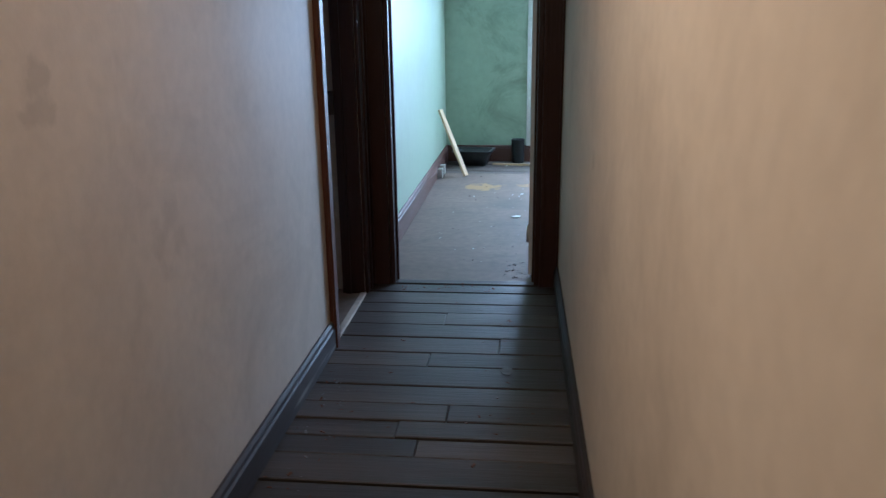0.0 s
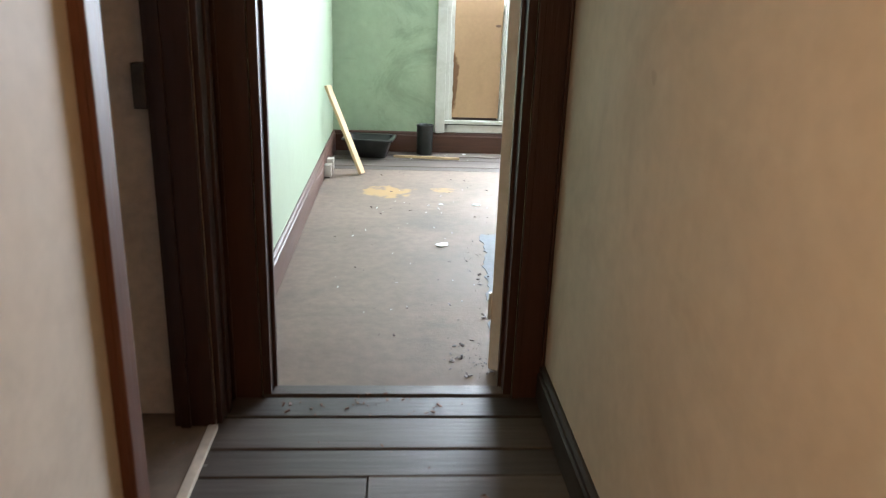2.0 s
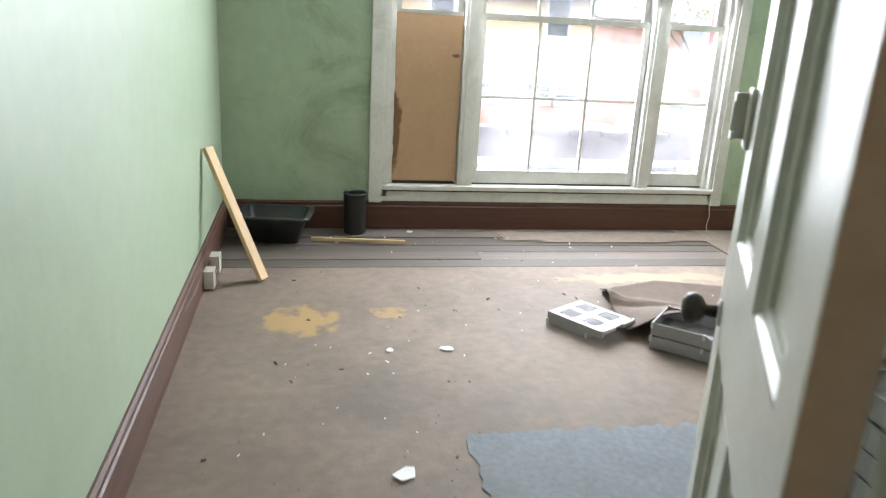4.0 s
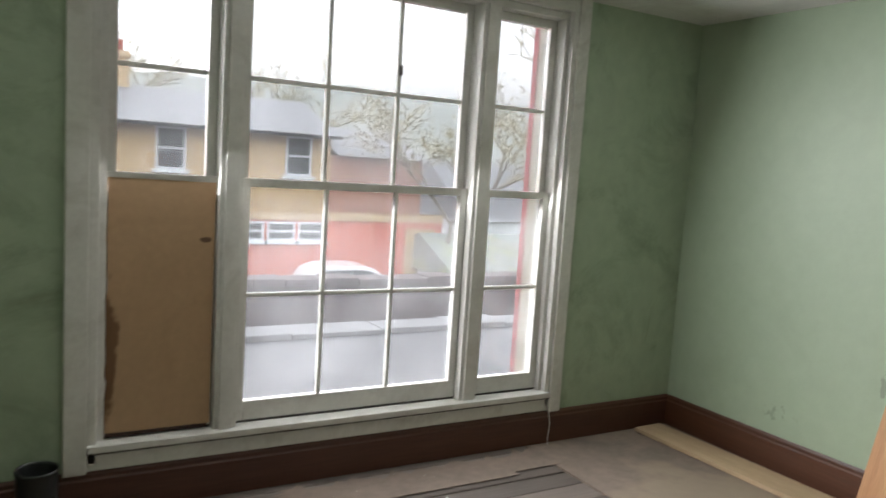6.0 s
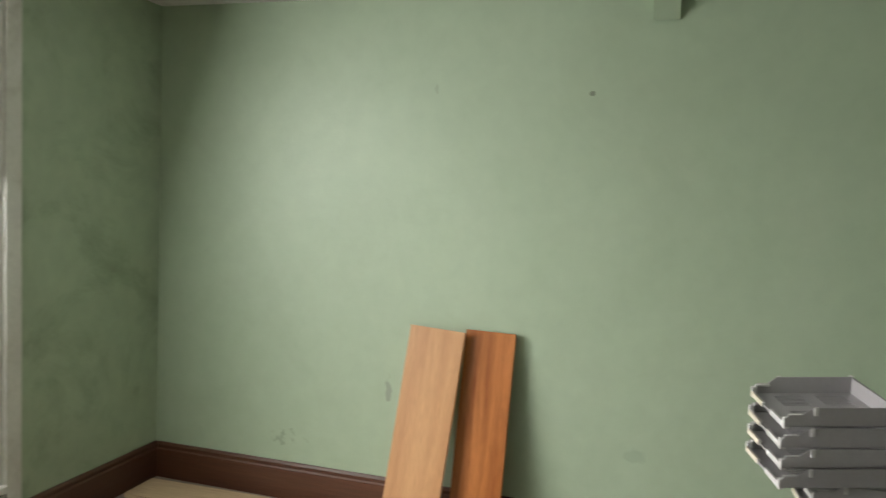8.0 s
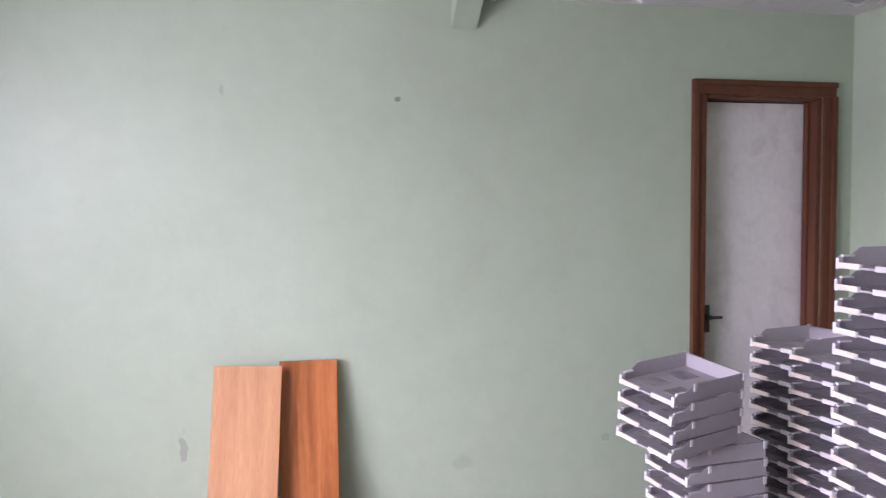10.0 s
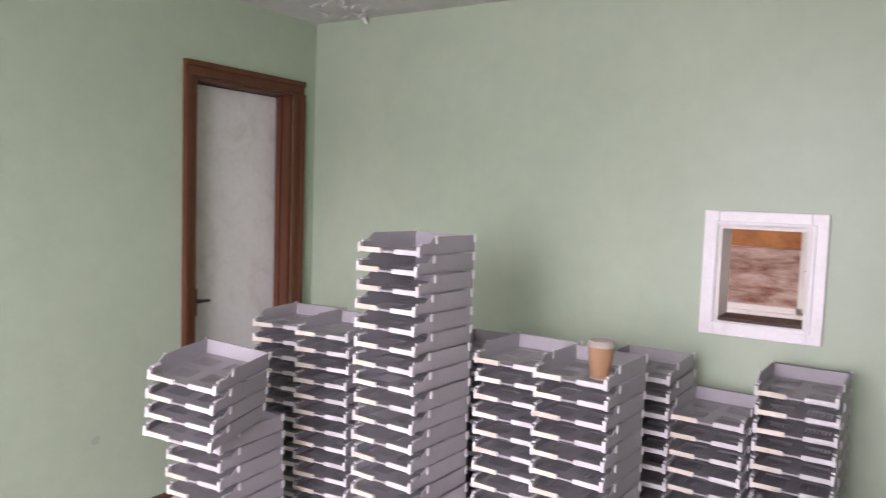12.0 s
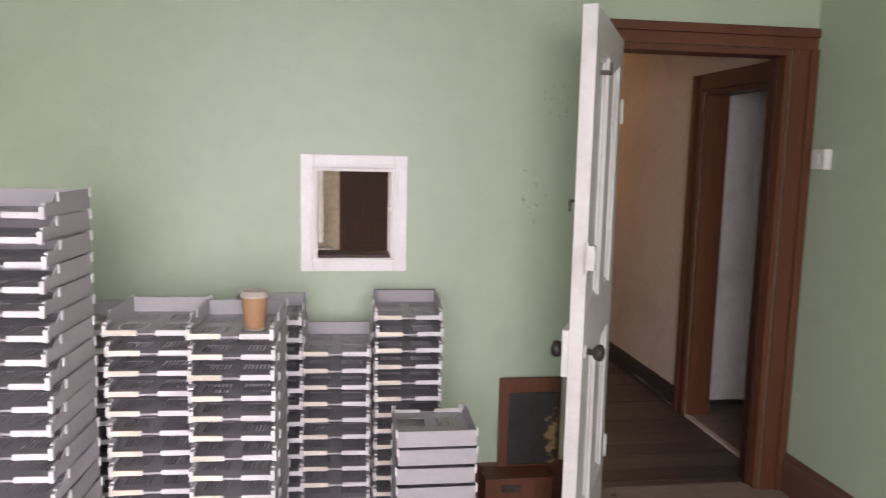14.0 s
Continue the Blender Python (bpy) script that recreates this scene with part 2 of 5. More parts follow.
LINO = surface("worn_brown_lino", (0.19, 0.148, 0.12), (0.26, 0.203, 0.165), 1.3, 0.72, 0.15, 60, spec=0.2, dirt=(0.11, 0.095, 0.082), dirt_amount=0.6, dirt_scale=1.6, speck=(0.5, 0.47, 0.42), speck_cut=0.78, speck_scale=30, fine=0.1, blots=PATCHES)
FLAP = surface("dark_brown_lino_sheet", (0.1, 0.074, 0.06), (0.13, 0.098, 0.08), 1.6, 0.85, 0.1, 90, spec=0.15, dirt=(0.2, 0.17, 0.14), dirt_amount=0.4, dirt_scale=2.5, fine=0.07)
BLUEGREY = surface("blue_grey_underlay", (0.16, 0.17, 0.19), (0.21, 0.222, 0.245), 3, 0.75, 0.15, 50, spec=0.2, dirt=(0.14, 0.13, 0.12), dirt_amount=0.5)
WHITE = surface("old_white_gloss_paint", (0.6, 0.59, 0.55), (0.67, 0.66, 0.62), 3, 0.35, 0.12, 70, dirt=(0.36, 0.33, 0.28), dirt_amount=0.45, dirt_scale=5, fine=0.04)
HATCH_WHITE = surface("white_hatch_paint", (0.74, 0.72, 0.71), (0.8, 0.78, 0.77), 6, 0.4, 0.05, 90, fine=0.03, dirt=(0.5, 0.47, 0.44), dirt_amount=0.3, dirt_scale=8)
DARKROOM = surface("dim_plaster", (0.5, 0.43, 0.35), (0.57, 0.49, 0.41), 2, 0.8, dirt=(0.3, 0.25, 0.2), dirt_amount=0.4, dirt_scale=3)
HATCHROOM = surface("cream_plaster", (0.66, 0.58, 0.46), (0.72, 0.64, 0.52), 2, 0.8)


TRAY = surface("grey_tray_plastic", (0.31, 0.295, 0.305), (0.34, 0.325, 0.335), 6, 0.5, 0.03, 150, fine=0.03, vary=0.05, dirt=(0.3, 0.28, 0.26), dirt_amount=0.25, dirt_scale=9)
# paler tray plastic: window light painted into the lips; pegs and posts pale too
TRAY_PALE_LIT = surface("pale_lit_tray_plastic", (0.54, 0.53, 0.525), (0.58, 0.57, 0.565), 6, 0.45, 0.03, 150, fine=0.03, vary=0.05)
TAB = surface("yellowed_label_strip", (0.6, 0.54, 0.43), (0.66, 0.6, 0.5), 12, 0.5, 0.05, 90, fine=0.08, vary=0.12)
BLACK = surface("black_plastic", (0.018, 0.02, 0.02), (0.03, 0.032, 0.032), 5, 0.35, 0.05, 90, dirt=(0.08, 0.075, 0.07), dirt_amount=0.4, dirt_scale=7)
PINE = wood("raw_pine", (0.56, 0.39, 0.21), (0.66, 0.48, 0.28), "z", 0.6, 12)
VENEER = wood("light_oak_veneer", (0.44, 0.215, 0.095), (0.56, 0.305, 0.14), "z", 0.42, 16, bump=0.08)
TEAK = wood("orange_teak_veneer", (0.25, 0.07, 0.015), (0.5, 0.18, 0.05), "z", 0.35, 22, bump=0.08)
KRAFT = surface("brown_kraft_card", (0.3, 0.17, 0.088), (0.34, 0.2, 0.105), 8, 0.6, 0.05, 150, fine=0.05)
LID = surface("beige_cup_lid", (0.36, 0.31, 0.27), (0.41, 0.36, 0.31), 8, 0.4, 0.0, fine=0.03)
IRON = surface("dark_iron", (0.035, 0.03, 0.027), (0.07, 0.055, 0.045), 14, 0.45, 0.1, 120, metal=0.6)
PAPER = surface("white_paper_scrap", (0.7, 0.7, 0.68), (0.78, 0.78, 0.76), 12, 0.7, 0.1, 60)
SOCKET = surface("off_white_fitting_plastic", (0.62, 0.6, 0.56), (0.68, 0.66, 0.62), 10, 0.4, 0.03, 100, fine=0.03)
PEEL = surface("flaking_ply", (0.15, 0.045, 0.018), (0.5, 0.38, 0.31), 9, 0.7, 0.5, 40, stretch=(0.5, 1, 1.6), dirt=(0.1, 0.03, 0.015), dirt_amount=0.8, dirt_scale=6)
ORANGE_PLY = surface("orange_ply", (0.32, 0.115, 0.028), (0.46, 0.19, 0.05), 6, 0.6, 0.2, 50, dirt=(0.16, 0.06, 0.02), dirt_amount=0.6, dirt_scale=7)
SCORCH = surface("scorched_black_board", (0.012, 0.011, 0.011), (0.025, 0.022, 0.02), 6, 0.5, 0.2, 60, dirt=(0.25, 0.17, 0.07), dirt_amount=0.0, blots=[((1.14, 0.03, 0.3), (0.06, 0.2, 0.2), (0.3, 0.2, 0.08), 0.85, 26, 0.85)])


def glass_material():
    m, n, l, bsdf = nodes_of("dusty_dimming_window_glass")
    n.remove(bsdf)
    out = n["Material Output"]
    tr, gl, df = n.new("ShaderNodeBsdfTransparent"), n.new("ShaderNodeBsdfGlossy"), n.new("ShaderNodeBsdfTranslucent")
    gl.inputs["Roughness"].default_value = 0.03
    # grey tint added to dim the daylight view outside, apart from the dust
    tr.inputs["Color"].default_value = (0.42, 0.43, 0.43, 1)
    df.inputs["Color"].default_value = (0.85, 0.87, 0.9, 1)
    tc, ns = n.new("ShaderNodeTexCoord"), n.new("ShaderNodeTexNoise")
    ns.inputs["Scale"].default_value, ns.inputs["Detail"].default_value = 2.5, 5
    l.new(tc.outputs["Object"], ns.inputs["Vector"])
    mr = n.new("ShaderNodeMapRange")
    mr.inputs["From Min"].default_value, mr.inputs["From Max"].default_value = 0.35, 0.75
    mr.inputs["To Min"].default_value, mr.inputs["To Max"].default_value = 0.008, 0.035
    l.new(ns.outputs[0], mr.inputs["Value"])
    a, b = n.new("ShaderNodeMixShader"), n.new("ShaderNodeMixShader")
    l.new(mr.outputs[0], a.inputs[0])
    l.new(tr.outputs[0], a.inputs[1])
    l.new(df.outputs[0], a.inputs[2])
    fr = n.new("ShaderNodeFresnel")
    fr.inputs["IOR"].default_value = 1.35
    l.new(fr.outputs[0], b.inputs[0])
    l.new(a.outputs[0], b.inputs[1])
    l.new(gl.outputs[0], b.inputs[2])
    l.new(b.outputs[0], out.inputs["Surface"])
    return m


GLASS = glass_material()


# ---- large structure ----
W, D, H = 4.24, 4.31, 2.40          # room
CL, CR, CEND = 0.0, 1.06, -6.0      # corridor sides and far end
TB = 0.13                            # back wall thickness
DX0, DX1, DH = 0.113, 0.957, 2.0     # room doorway
HX0, HX1, HZ0, HZ1 = 1.835, 2.155, 1.09, 1.455   # hatch opening
SY0, SY1, SH = -0.975, -0.31, 1.9     # side doorway of the corridor
RY0, RY1 = 0.165, 0.775              # doorway in the right wall
WX0, WX1, WZ0, WZ1 = 1.0, 3.28, 0.27, 2.33       # window opening

setting("wall_left", wall_with_holes("x", 0.0, -0.25, -TB, D, 0, H, []), GREEN, "green painted plaster wall with faint stains", "wall")
setting("wall_right", wall_with_holes("x", W, W + 0.14, 0.0, D, 0, H, [(RY0, RY1, 0, 2.02)]), GREEN, "green painted plaster wall with scuffs and mould spots", "wall")
setting("wall_window", wall_with_holes("y", D, D + 0.16, -0.25, W + 0.14, -4, H, [(WX0, WX1, WZ0, WZ1)]), GREEN_STAIN_SHADE, "green painted outer wall with a wide window", "wall")
setting("wall_back", wall_with_holes("y", -TB, 0.0, 0.0, W + 0.14, 0, H, [(DX0, DX1, 0, DH), (HX0, HX1, HZ0, HZ1)]), GREEN, "green painted wall with a doorway and a small hatch", "wall")
setting("wall_corridor_right", wall_with_holes("x", CR, CR + 0.12, CEND, -TB, 0, H, []), CREAM, "faded beige papered corridor wall, scuffed", "wall")
setting("wall_corridor_left", wall_with_holes("x", CL, CL - 0.12, CEND, -TB, 0, H, [(SY0, SY1, 0, SH)]), CREAM, "faded beige papered corridor wall with a doorway", "wall")
setting("wall_corridor_end", boxes((CL - 0.12, CEND - 0.12, 0, CR + 0.12, CEND, H)), CREAM, "plain beige corridor end wall", "wall")
setting("ceiling", boxes((-0.25, -TB, H, W + 0.14, D + 0.16, H + 0.1)), CEIL, "white ceiling with peeling paint", "ceiling")
setting("ceiling_corridor", boxes((CL - 0.12, CEND - 0.12, H, CR + 0.12, -TB, H + 0.1)), CEIL, "white corridor ceiling", "ceiling")
floor = setting("floor", boxes((0, -0.07, -0.12, W, D, -0.022)), LINO, "floor of worn boards and brown lino strewn with debris", "floor")
floor_corridor = setting("floor_corridor", boxes((CL - 0.12, CEND, -0.12, CR + 0.12, -0.07, -0.03)), PLANK, "bare grey floorboards laid across the corridor", "floor")

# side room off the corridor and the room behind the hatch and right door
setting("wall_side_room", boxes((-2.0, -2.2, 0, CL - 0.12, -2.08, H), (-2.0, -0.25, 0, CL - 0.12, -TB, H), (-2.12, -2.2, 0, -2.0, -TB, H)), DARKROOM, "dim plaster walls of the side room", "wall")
setting("floor_side_room", boxes((-2.12, -2.2, -0.12, CL - 0.12, -TB, -0.004)), LINO, "dark floor of the side room", "floor")
setting("ceiling_side_room", boxes((-2.12, -2.2, H, CL - 0.12, -TB, H + 0.1)), CEIL, "plain ceiling of the side room", "ceiling")
setting("wall_hatch_room", boxes((CR + 0.12, -3.1, 0, 4.38, -3.0, H), (4.28, -3.0, 0, 4.38, -TB, 0.4), (4.28, -3.0, 2.3, 4.38, -TB, H), (4.28, -3.0, 0.4, 4.38, -2.85, 2.3), (4.28, -0.5, 0.4, 4.38, -TB, 2.3)), HATCHROOM, "cream plaster walls of the room behind the hatch", "wall")
setting("floor_hatch_room", boxes((CR + 0.12, -3.1, -0.12, 4.38, -TB, -0.004)), LINO, "floor of the room behind the hatch", "floor")
setting("ceiling_hatch_room", boxes((CR + 0.12, -3.1, H, 4.38, -TB, H + 0.1)), CEIL, "ceiling of the room behind the hatch", "ceiling")
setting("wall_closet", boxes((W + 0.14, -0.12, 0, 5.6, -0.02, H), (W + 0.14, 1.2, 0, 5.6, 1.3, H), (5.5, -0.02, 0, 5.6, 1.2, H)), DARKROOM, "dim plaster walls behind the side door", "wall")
setting("floor_closet", boxes((W + 0.14, -0.12, -0.12, 5.6, 1.3, -0.004)), LINO, "floor behind the side door", "floor")
setting("ceiling_closet", boxes((W + 0.14, -0.12, H, 5.6, 1.3, H + 0.1)), CEIL, "ceiling behind the side door", "ceiling")
RX = WX1 + 0.10
setting("wall_outer_render", boxes((RX, D + 0.16, -4, W + 0.14, D + 0.43, 3.2), (-0.25, D + 0.16, -4, WX0 - 0.1, D + 0.43, 3.2), (WX0 - 0.1, D + 0.16, -4, RX, D + 0.43, 0.2), (WX0 - 0.1, D + 0.16, 2.42, RX, D + 0.43, 3.2)),
        surface("cream_masonry_paint", (0.36, 0.32, 0.26), (0.4, 0.36, 0.3), 3, 0.9, 0.3, 40, spec=0.2), "cream masonry paint outside the window", "wall")
setting("trim_outer", boxes((RX - 0.004, D + 0.43, -4, RX + 0.2, D + 0.475, 3.2), bevel=0.006), surface("pink_masonry_paint", (0.34, 0.1, 0.105), (0.38, 0.13, 0.13), 3, 0.8, spec=0.2), "pink painted pilaster outside the window", "trim")


# ---- trim, doors and the window ----
def skirting(name, x0, y0, x1, y1, inward, height, material, label):
    """A moulded skirting board along a wall from (x0, y0) to (x1, y1); inward is the side it stands out to."""
    dx, dy = x1 - x0, y1 - y0
    prof = [(0, 0), (0.022, 0), (0.022, height - 0.035), (0.016, height - 0.028), (0.016, height - 0.012), (0.008, height), (0, height)]
    bm = bmesh.new()
    ends = []
    for px, py in ((x0, y0), (x1, y1)):
        ends.append([bm.verts.new((px + inward[0] * o, py + inward[1] * o, z)) for o, z in prof])
    k = len(prof)
    for i in range(k):
        bm.faces.new((ends[0][i], ends[0][(i + 1) % k], ends[1][(i + 1) % k], ends[1][i]))
    bm.faces.new(ends[0])
    bm.faces.new(ends[1])
    bmesh.ops.recalc_face_normals(bm, faces=bm.faces)
    return setting(name, bm, material, label, "skirting board")


SK = 0.182
skirting("baseboard", 0, D, W, D, (0, -1), SK, SKIRT, "dark brown painted skirting under the window")
skirting("baseboard_left", 0, 0.03, 0, D - 0.022, (1, 0), SK, SKIRT_Y, "chipped dark brown painted skirting board")
skirting("baseboard_right", W, RY1 + 0.065, W, D - 0.022, (-1, 0), SK, SKIRT_RED, "dark red-brown painted skirting board")
skirting("baseboard_back", DX1 + 0.03, 0, W, 0, (0, 1), SK, SKIRT, "dark brown painted skirting board")
skirting("baseboard_corridor_right", CR, CEND, CR, -TB - 0.025, (-1, 0), 0.13, SKIRT_GREY, "narrow grey-brown skirting with chipped top edge")
skirting("baseboard_corridor_left", CL, CEND, CL, SY0 - 0.1, (1, 0), 0.13, SKIRT_GREY, "narrow grey-brown skirting with chipped top edge")


def architrave_y(x0, x1, top, y, out, width, material, parent, left=True, right=True):
    """Stepped moulding round an opening in a wall that runs along x; out is +1 or -1 along y."""
    def bar(xa, za, xb, zb, name):
        if xb - xa > zb - za:
            steps = [(xa, za, xb, zb - width * 0.35, 0.016), (xa, zb - width * 0.35, xb, zb, 0.03)]
        elif xa < x0:
            steps = [(xa, za, xa + width * 0.35, zb, 0.03), (xa + width * 0.35, za, xb, zb, 0.016)]
        else:
            steps = [(xb - width * 0.35, za, xb, zb, 0.03), (xa, za, xb - width * 0.35, zb, 0.016)]
        rows = []
        for a, c, b, d, t in steps:
            ya, yb = sorted((y, y + out * t))
            rows.append((a, ya, c, b, yb, d))
        part(name, boxes(*rows, bevel=0.004), material, parent)
    if left:
        bar(x0 - width, 0, x0, top, "casing")
    if right:
        bar(x1, 0, x1 + width, top, "casing")
    bar(x0 - (width if left else 0), top, x1 + (width if right else 0), top + width * 0.8, "head_casing")


door_1 = tagged(new("door_frame_1"), "red-brown varnished door frame with moulded architrave", "door frame", kind="structure")
architrave_y(DX0, DX1, DH, 0.0, 1, 0.109, REDWOOD, door_1, right=False)
part("casing", boxes((DX1, 0.0, 0, DX1 + 0.03, 0.016, DH + 0.096), bevel=0.003), REDWOOD, door_1)
JW = 0.028
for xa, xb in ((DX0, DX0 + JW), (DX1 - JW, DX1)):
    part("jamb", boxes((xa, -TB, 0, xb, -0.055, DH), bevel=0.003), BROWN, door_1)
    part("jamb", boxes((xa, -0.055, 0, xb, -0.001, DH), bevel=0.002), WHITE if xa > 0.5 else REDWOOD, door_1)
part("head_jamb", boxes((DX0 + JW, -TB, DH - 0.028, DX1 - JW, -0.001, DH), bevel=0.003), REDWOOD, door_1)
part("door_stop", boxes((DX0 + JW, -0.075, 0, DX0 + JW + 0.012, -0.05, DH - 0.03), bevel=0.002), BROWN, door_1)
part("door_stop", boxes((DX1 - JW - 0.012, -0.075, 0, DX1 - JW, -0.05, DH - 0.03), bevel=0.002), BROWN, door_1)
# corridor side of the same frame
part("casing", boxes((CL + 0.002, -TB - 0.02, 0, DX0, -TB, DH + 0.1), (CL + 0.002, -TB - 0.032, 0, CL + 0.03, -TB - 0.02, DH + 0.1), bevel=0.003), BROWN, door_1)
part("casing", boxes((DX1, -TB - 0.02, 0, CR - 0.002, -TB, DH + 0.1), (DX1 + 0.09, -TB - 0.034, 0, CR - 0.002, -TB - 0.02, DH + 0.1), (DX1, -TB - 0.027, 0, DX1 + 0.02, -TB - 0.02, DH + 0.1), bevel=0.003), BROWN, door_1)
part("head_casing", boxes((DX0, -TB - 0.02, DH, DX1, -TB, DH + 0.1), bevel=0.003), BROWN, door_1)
part("threshold", boxes((DX0, -0.13, -0.03, DX1, -0.07, 0.004), bevel=0.003), PLANK, door_1, "worn grey wooden threshold")

# side doorway of the corridor
door_2 = tagged(new("door_frame_2"), "dark brown painted door frame in the corridor wall", "door frame", kind="structure")
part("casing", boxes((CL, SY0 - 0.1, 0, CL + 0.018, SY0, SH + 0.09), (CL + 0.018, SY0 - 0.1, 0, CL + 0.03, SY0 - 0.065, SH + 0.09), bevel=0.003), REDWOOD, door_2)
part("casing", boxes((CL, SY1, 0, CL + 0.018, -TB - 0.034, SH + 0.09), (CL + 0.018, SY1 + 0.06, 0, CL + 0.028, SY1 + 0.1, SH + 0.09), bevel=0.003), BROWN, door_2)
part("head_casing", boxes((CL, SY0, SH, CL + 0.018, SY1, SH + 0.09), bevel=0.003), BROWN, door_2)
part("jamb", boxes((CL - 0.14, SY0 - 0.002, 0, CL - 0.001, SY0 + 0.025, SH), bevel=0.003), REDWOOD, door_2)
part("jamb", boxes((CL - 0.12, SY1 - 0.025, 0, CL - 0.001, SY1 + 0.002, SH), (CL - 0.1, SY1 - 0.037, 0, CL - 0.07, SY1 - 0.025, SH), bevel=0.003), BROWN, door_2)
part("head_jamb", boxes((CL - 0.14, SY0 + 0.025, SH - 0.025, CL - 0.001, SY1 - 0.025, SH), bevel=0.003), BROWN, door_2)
part("latch_keep", boxes((CL - 0.15, SY1 - 0.045, 0.98, CL - 0.115, SY1 + 0.0, 1.1), bevel=0.004), IRON, door_2, "dark iron latch keep")
part("threshold", boxes((CL - 0.22, SY0 + 0.025, -0.01, CL - 0.02, SY1 - 0.025, 0.006), bevel=0.003), LINO, door_2)
part("worn_edge", boxes((CL - 0.02, SY0 + 0.025, -0.01, CL + 0.01, SY1 - 0.025, 0.012), bevel=0.004), DARKROOM, door_2, "pale worn threshold edge")

# white cupboard inside the side doorway
cupboard = thing("tall_cupboard", pose(-0.76, -1.09, 0.0, 0, 0, 90), "tall white painted cupboard inside the corridor doorway", "cupboard")
part("carcass", boxes((-0.4, -0.56, 0.05, -0.02, 0.36, 2.1), bevel=0.006), WHITE, cupboard)
part("plinth", boxes((-0.38, -0.55, 0.0, -0.04, 0.35, 0.05)), BLACK, cupboard)
part("post", boxes((-0.02, -0.56, 0.05, 0.012, -0.30, 2.08), (0.012, -0.36, 0.05, 0.022, -0.30, 2.08), bevel=0.006), WHITE, cupboard)
for za, zb in ((0.055, 0.26), (0.266, 0.86), (0.866, 2.08)):
    part("door", boxes((-0.02, -0.29, za, 0.002, 0.355, zb), bevel=0.004), WHITE, cupboard)

# right-hand doorway with its closed white door
door_3 = tagged(new("door_frame_3"), "red-brown painted door frame beside the room corner", "door frame", kind="structure")
for ya, yb, yo in ((RY0 - 0.065, RY0, RY0 - 0.065), (RY1, RY1 + 0.065, RY1 + 0.04)):
    part("casing", boxes((W - 0.016, ya, 0, W, yb, 2.02), (W - 0.028, yo, 0, W - 0.016, yo + 0.025, 2.02), bevel=0.003), REDWOOD, door_3)
part("head_casing", boxes((W - 0.016, RY0 - 0.065, 2.02, W, RY1 + 0.065, 2.085), (W - 0.028, RY0 - 0.065, 2.06, W - 0.016, RY1 + 0.065, 2.085), bevel=0.003), REDWOOD, door_3)
part("jamb", boxes((W + 0.001, RY0 - 0.002, 0, W + 0.14, RY0 + 0.025, 2.02), (W + 0.05, RY0 + 0.025, 0, W + 0.07, RY0 + 0.037, 2.003), bevel=0.003), REDWOOD, door_3)
part("jamb", boxes((W + 0.001, RY1 - 0.014, 0, W + 0.14, RY1 + 0.002, 2.02), bevel=0.003), REDWOOD, door_3)
part("head_jamb", boxes((W + 0.001, RY0 + 0.025, 2.005, W + 0.14, RY1 - 0.014, 2.02), bevel=0.003), REDWOOD, door_3)
white_door = thing("flush_door", pose(W + 0.09, 0, 0), "flush white painted door, closed in its brown frame", "door")
part("leaf", boxes((0, RY0 + 0.028, 0.008, 0.04, RY1 - 0.017, 2.0), bevel=0.003), WHITE, white_door)
lever = part("handle", boxes((-0.05, RY1 - 0.13, 0.998, -0.036, RY1 - 0.05, 1.012), (-0.045, RY1 - 0.08, 0.995, 0.0, RY1 - 0.06, 1.015), bevel=0.003), BLACK, white_door, "black lever handle")
part("backplate", boxes((-0.006, RY1 - 0.09, 0.93, 0.0, RY1 - 0.05, 1.06), bevel=0.002), BLACK, lever)


# open panelled door of the room
def sunk_panel(xa, xb, za, zb, rim, core, splay):
    """A thin panel in the x-z plane with splayed mouldings rising to the rim on both faces."""
    bm = bmesh.new()
    for s in (1, -1):
        loops = []
        for inset, y in ((0.0, rim - 0.003), (0.004, rim), (splay * 0.45, core + 0.009), (splay, core + 0.006), (splay + 0.001, core)):
            loops.append([bm.verts.new((x, s * y, z)) for x, z in ((xa + inset, za + inset), (xb - inset, za + inset), (xb - inset, zb - inset), (xa + inset, zb - inset))])
        for a, b in zip(loops, loops[1:]):
            for i in range(4):
                bm.faces.new((a[i], a[(i + 1) % 4], b[(i + 1) % 4], b[i]))
        bm.faces.new(loops[-1])
    bmesh.ops.recalc_face_normals(bm, faces=bm.faces)
    return bm


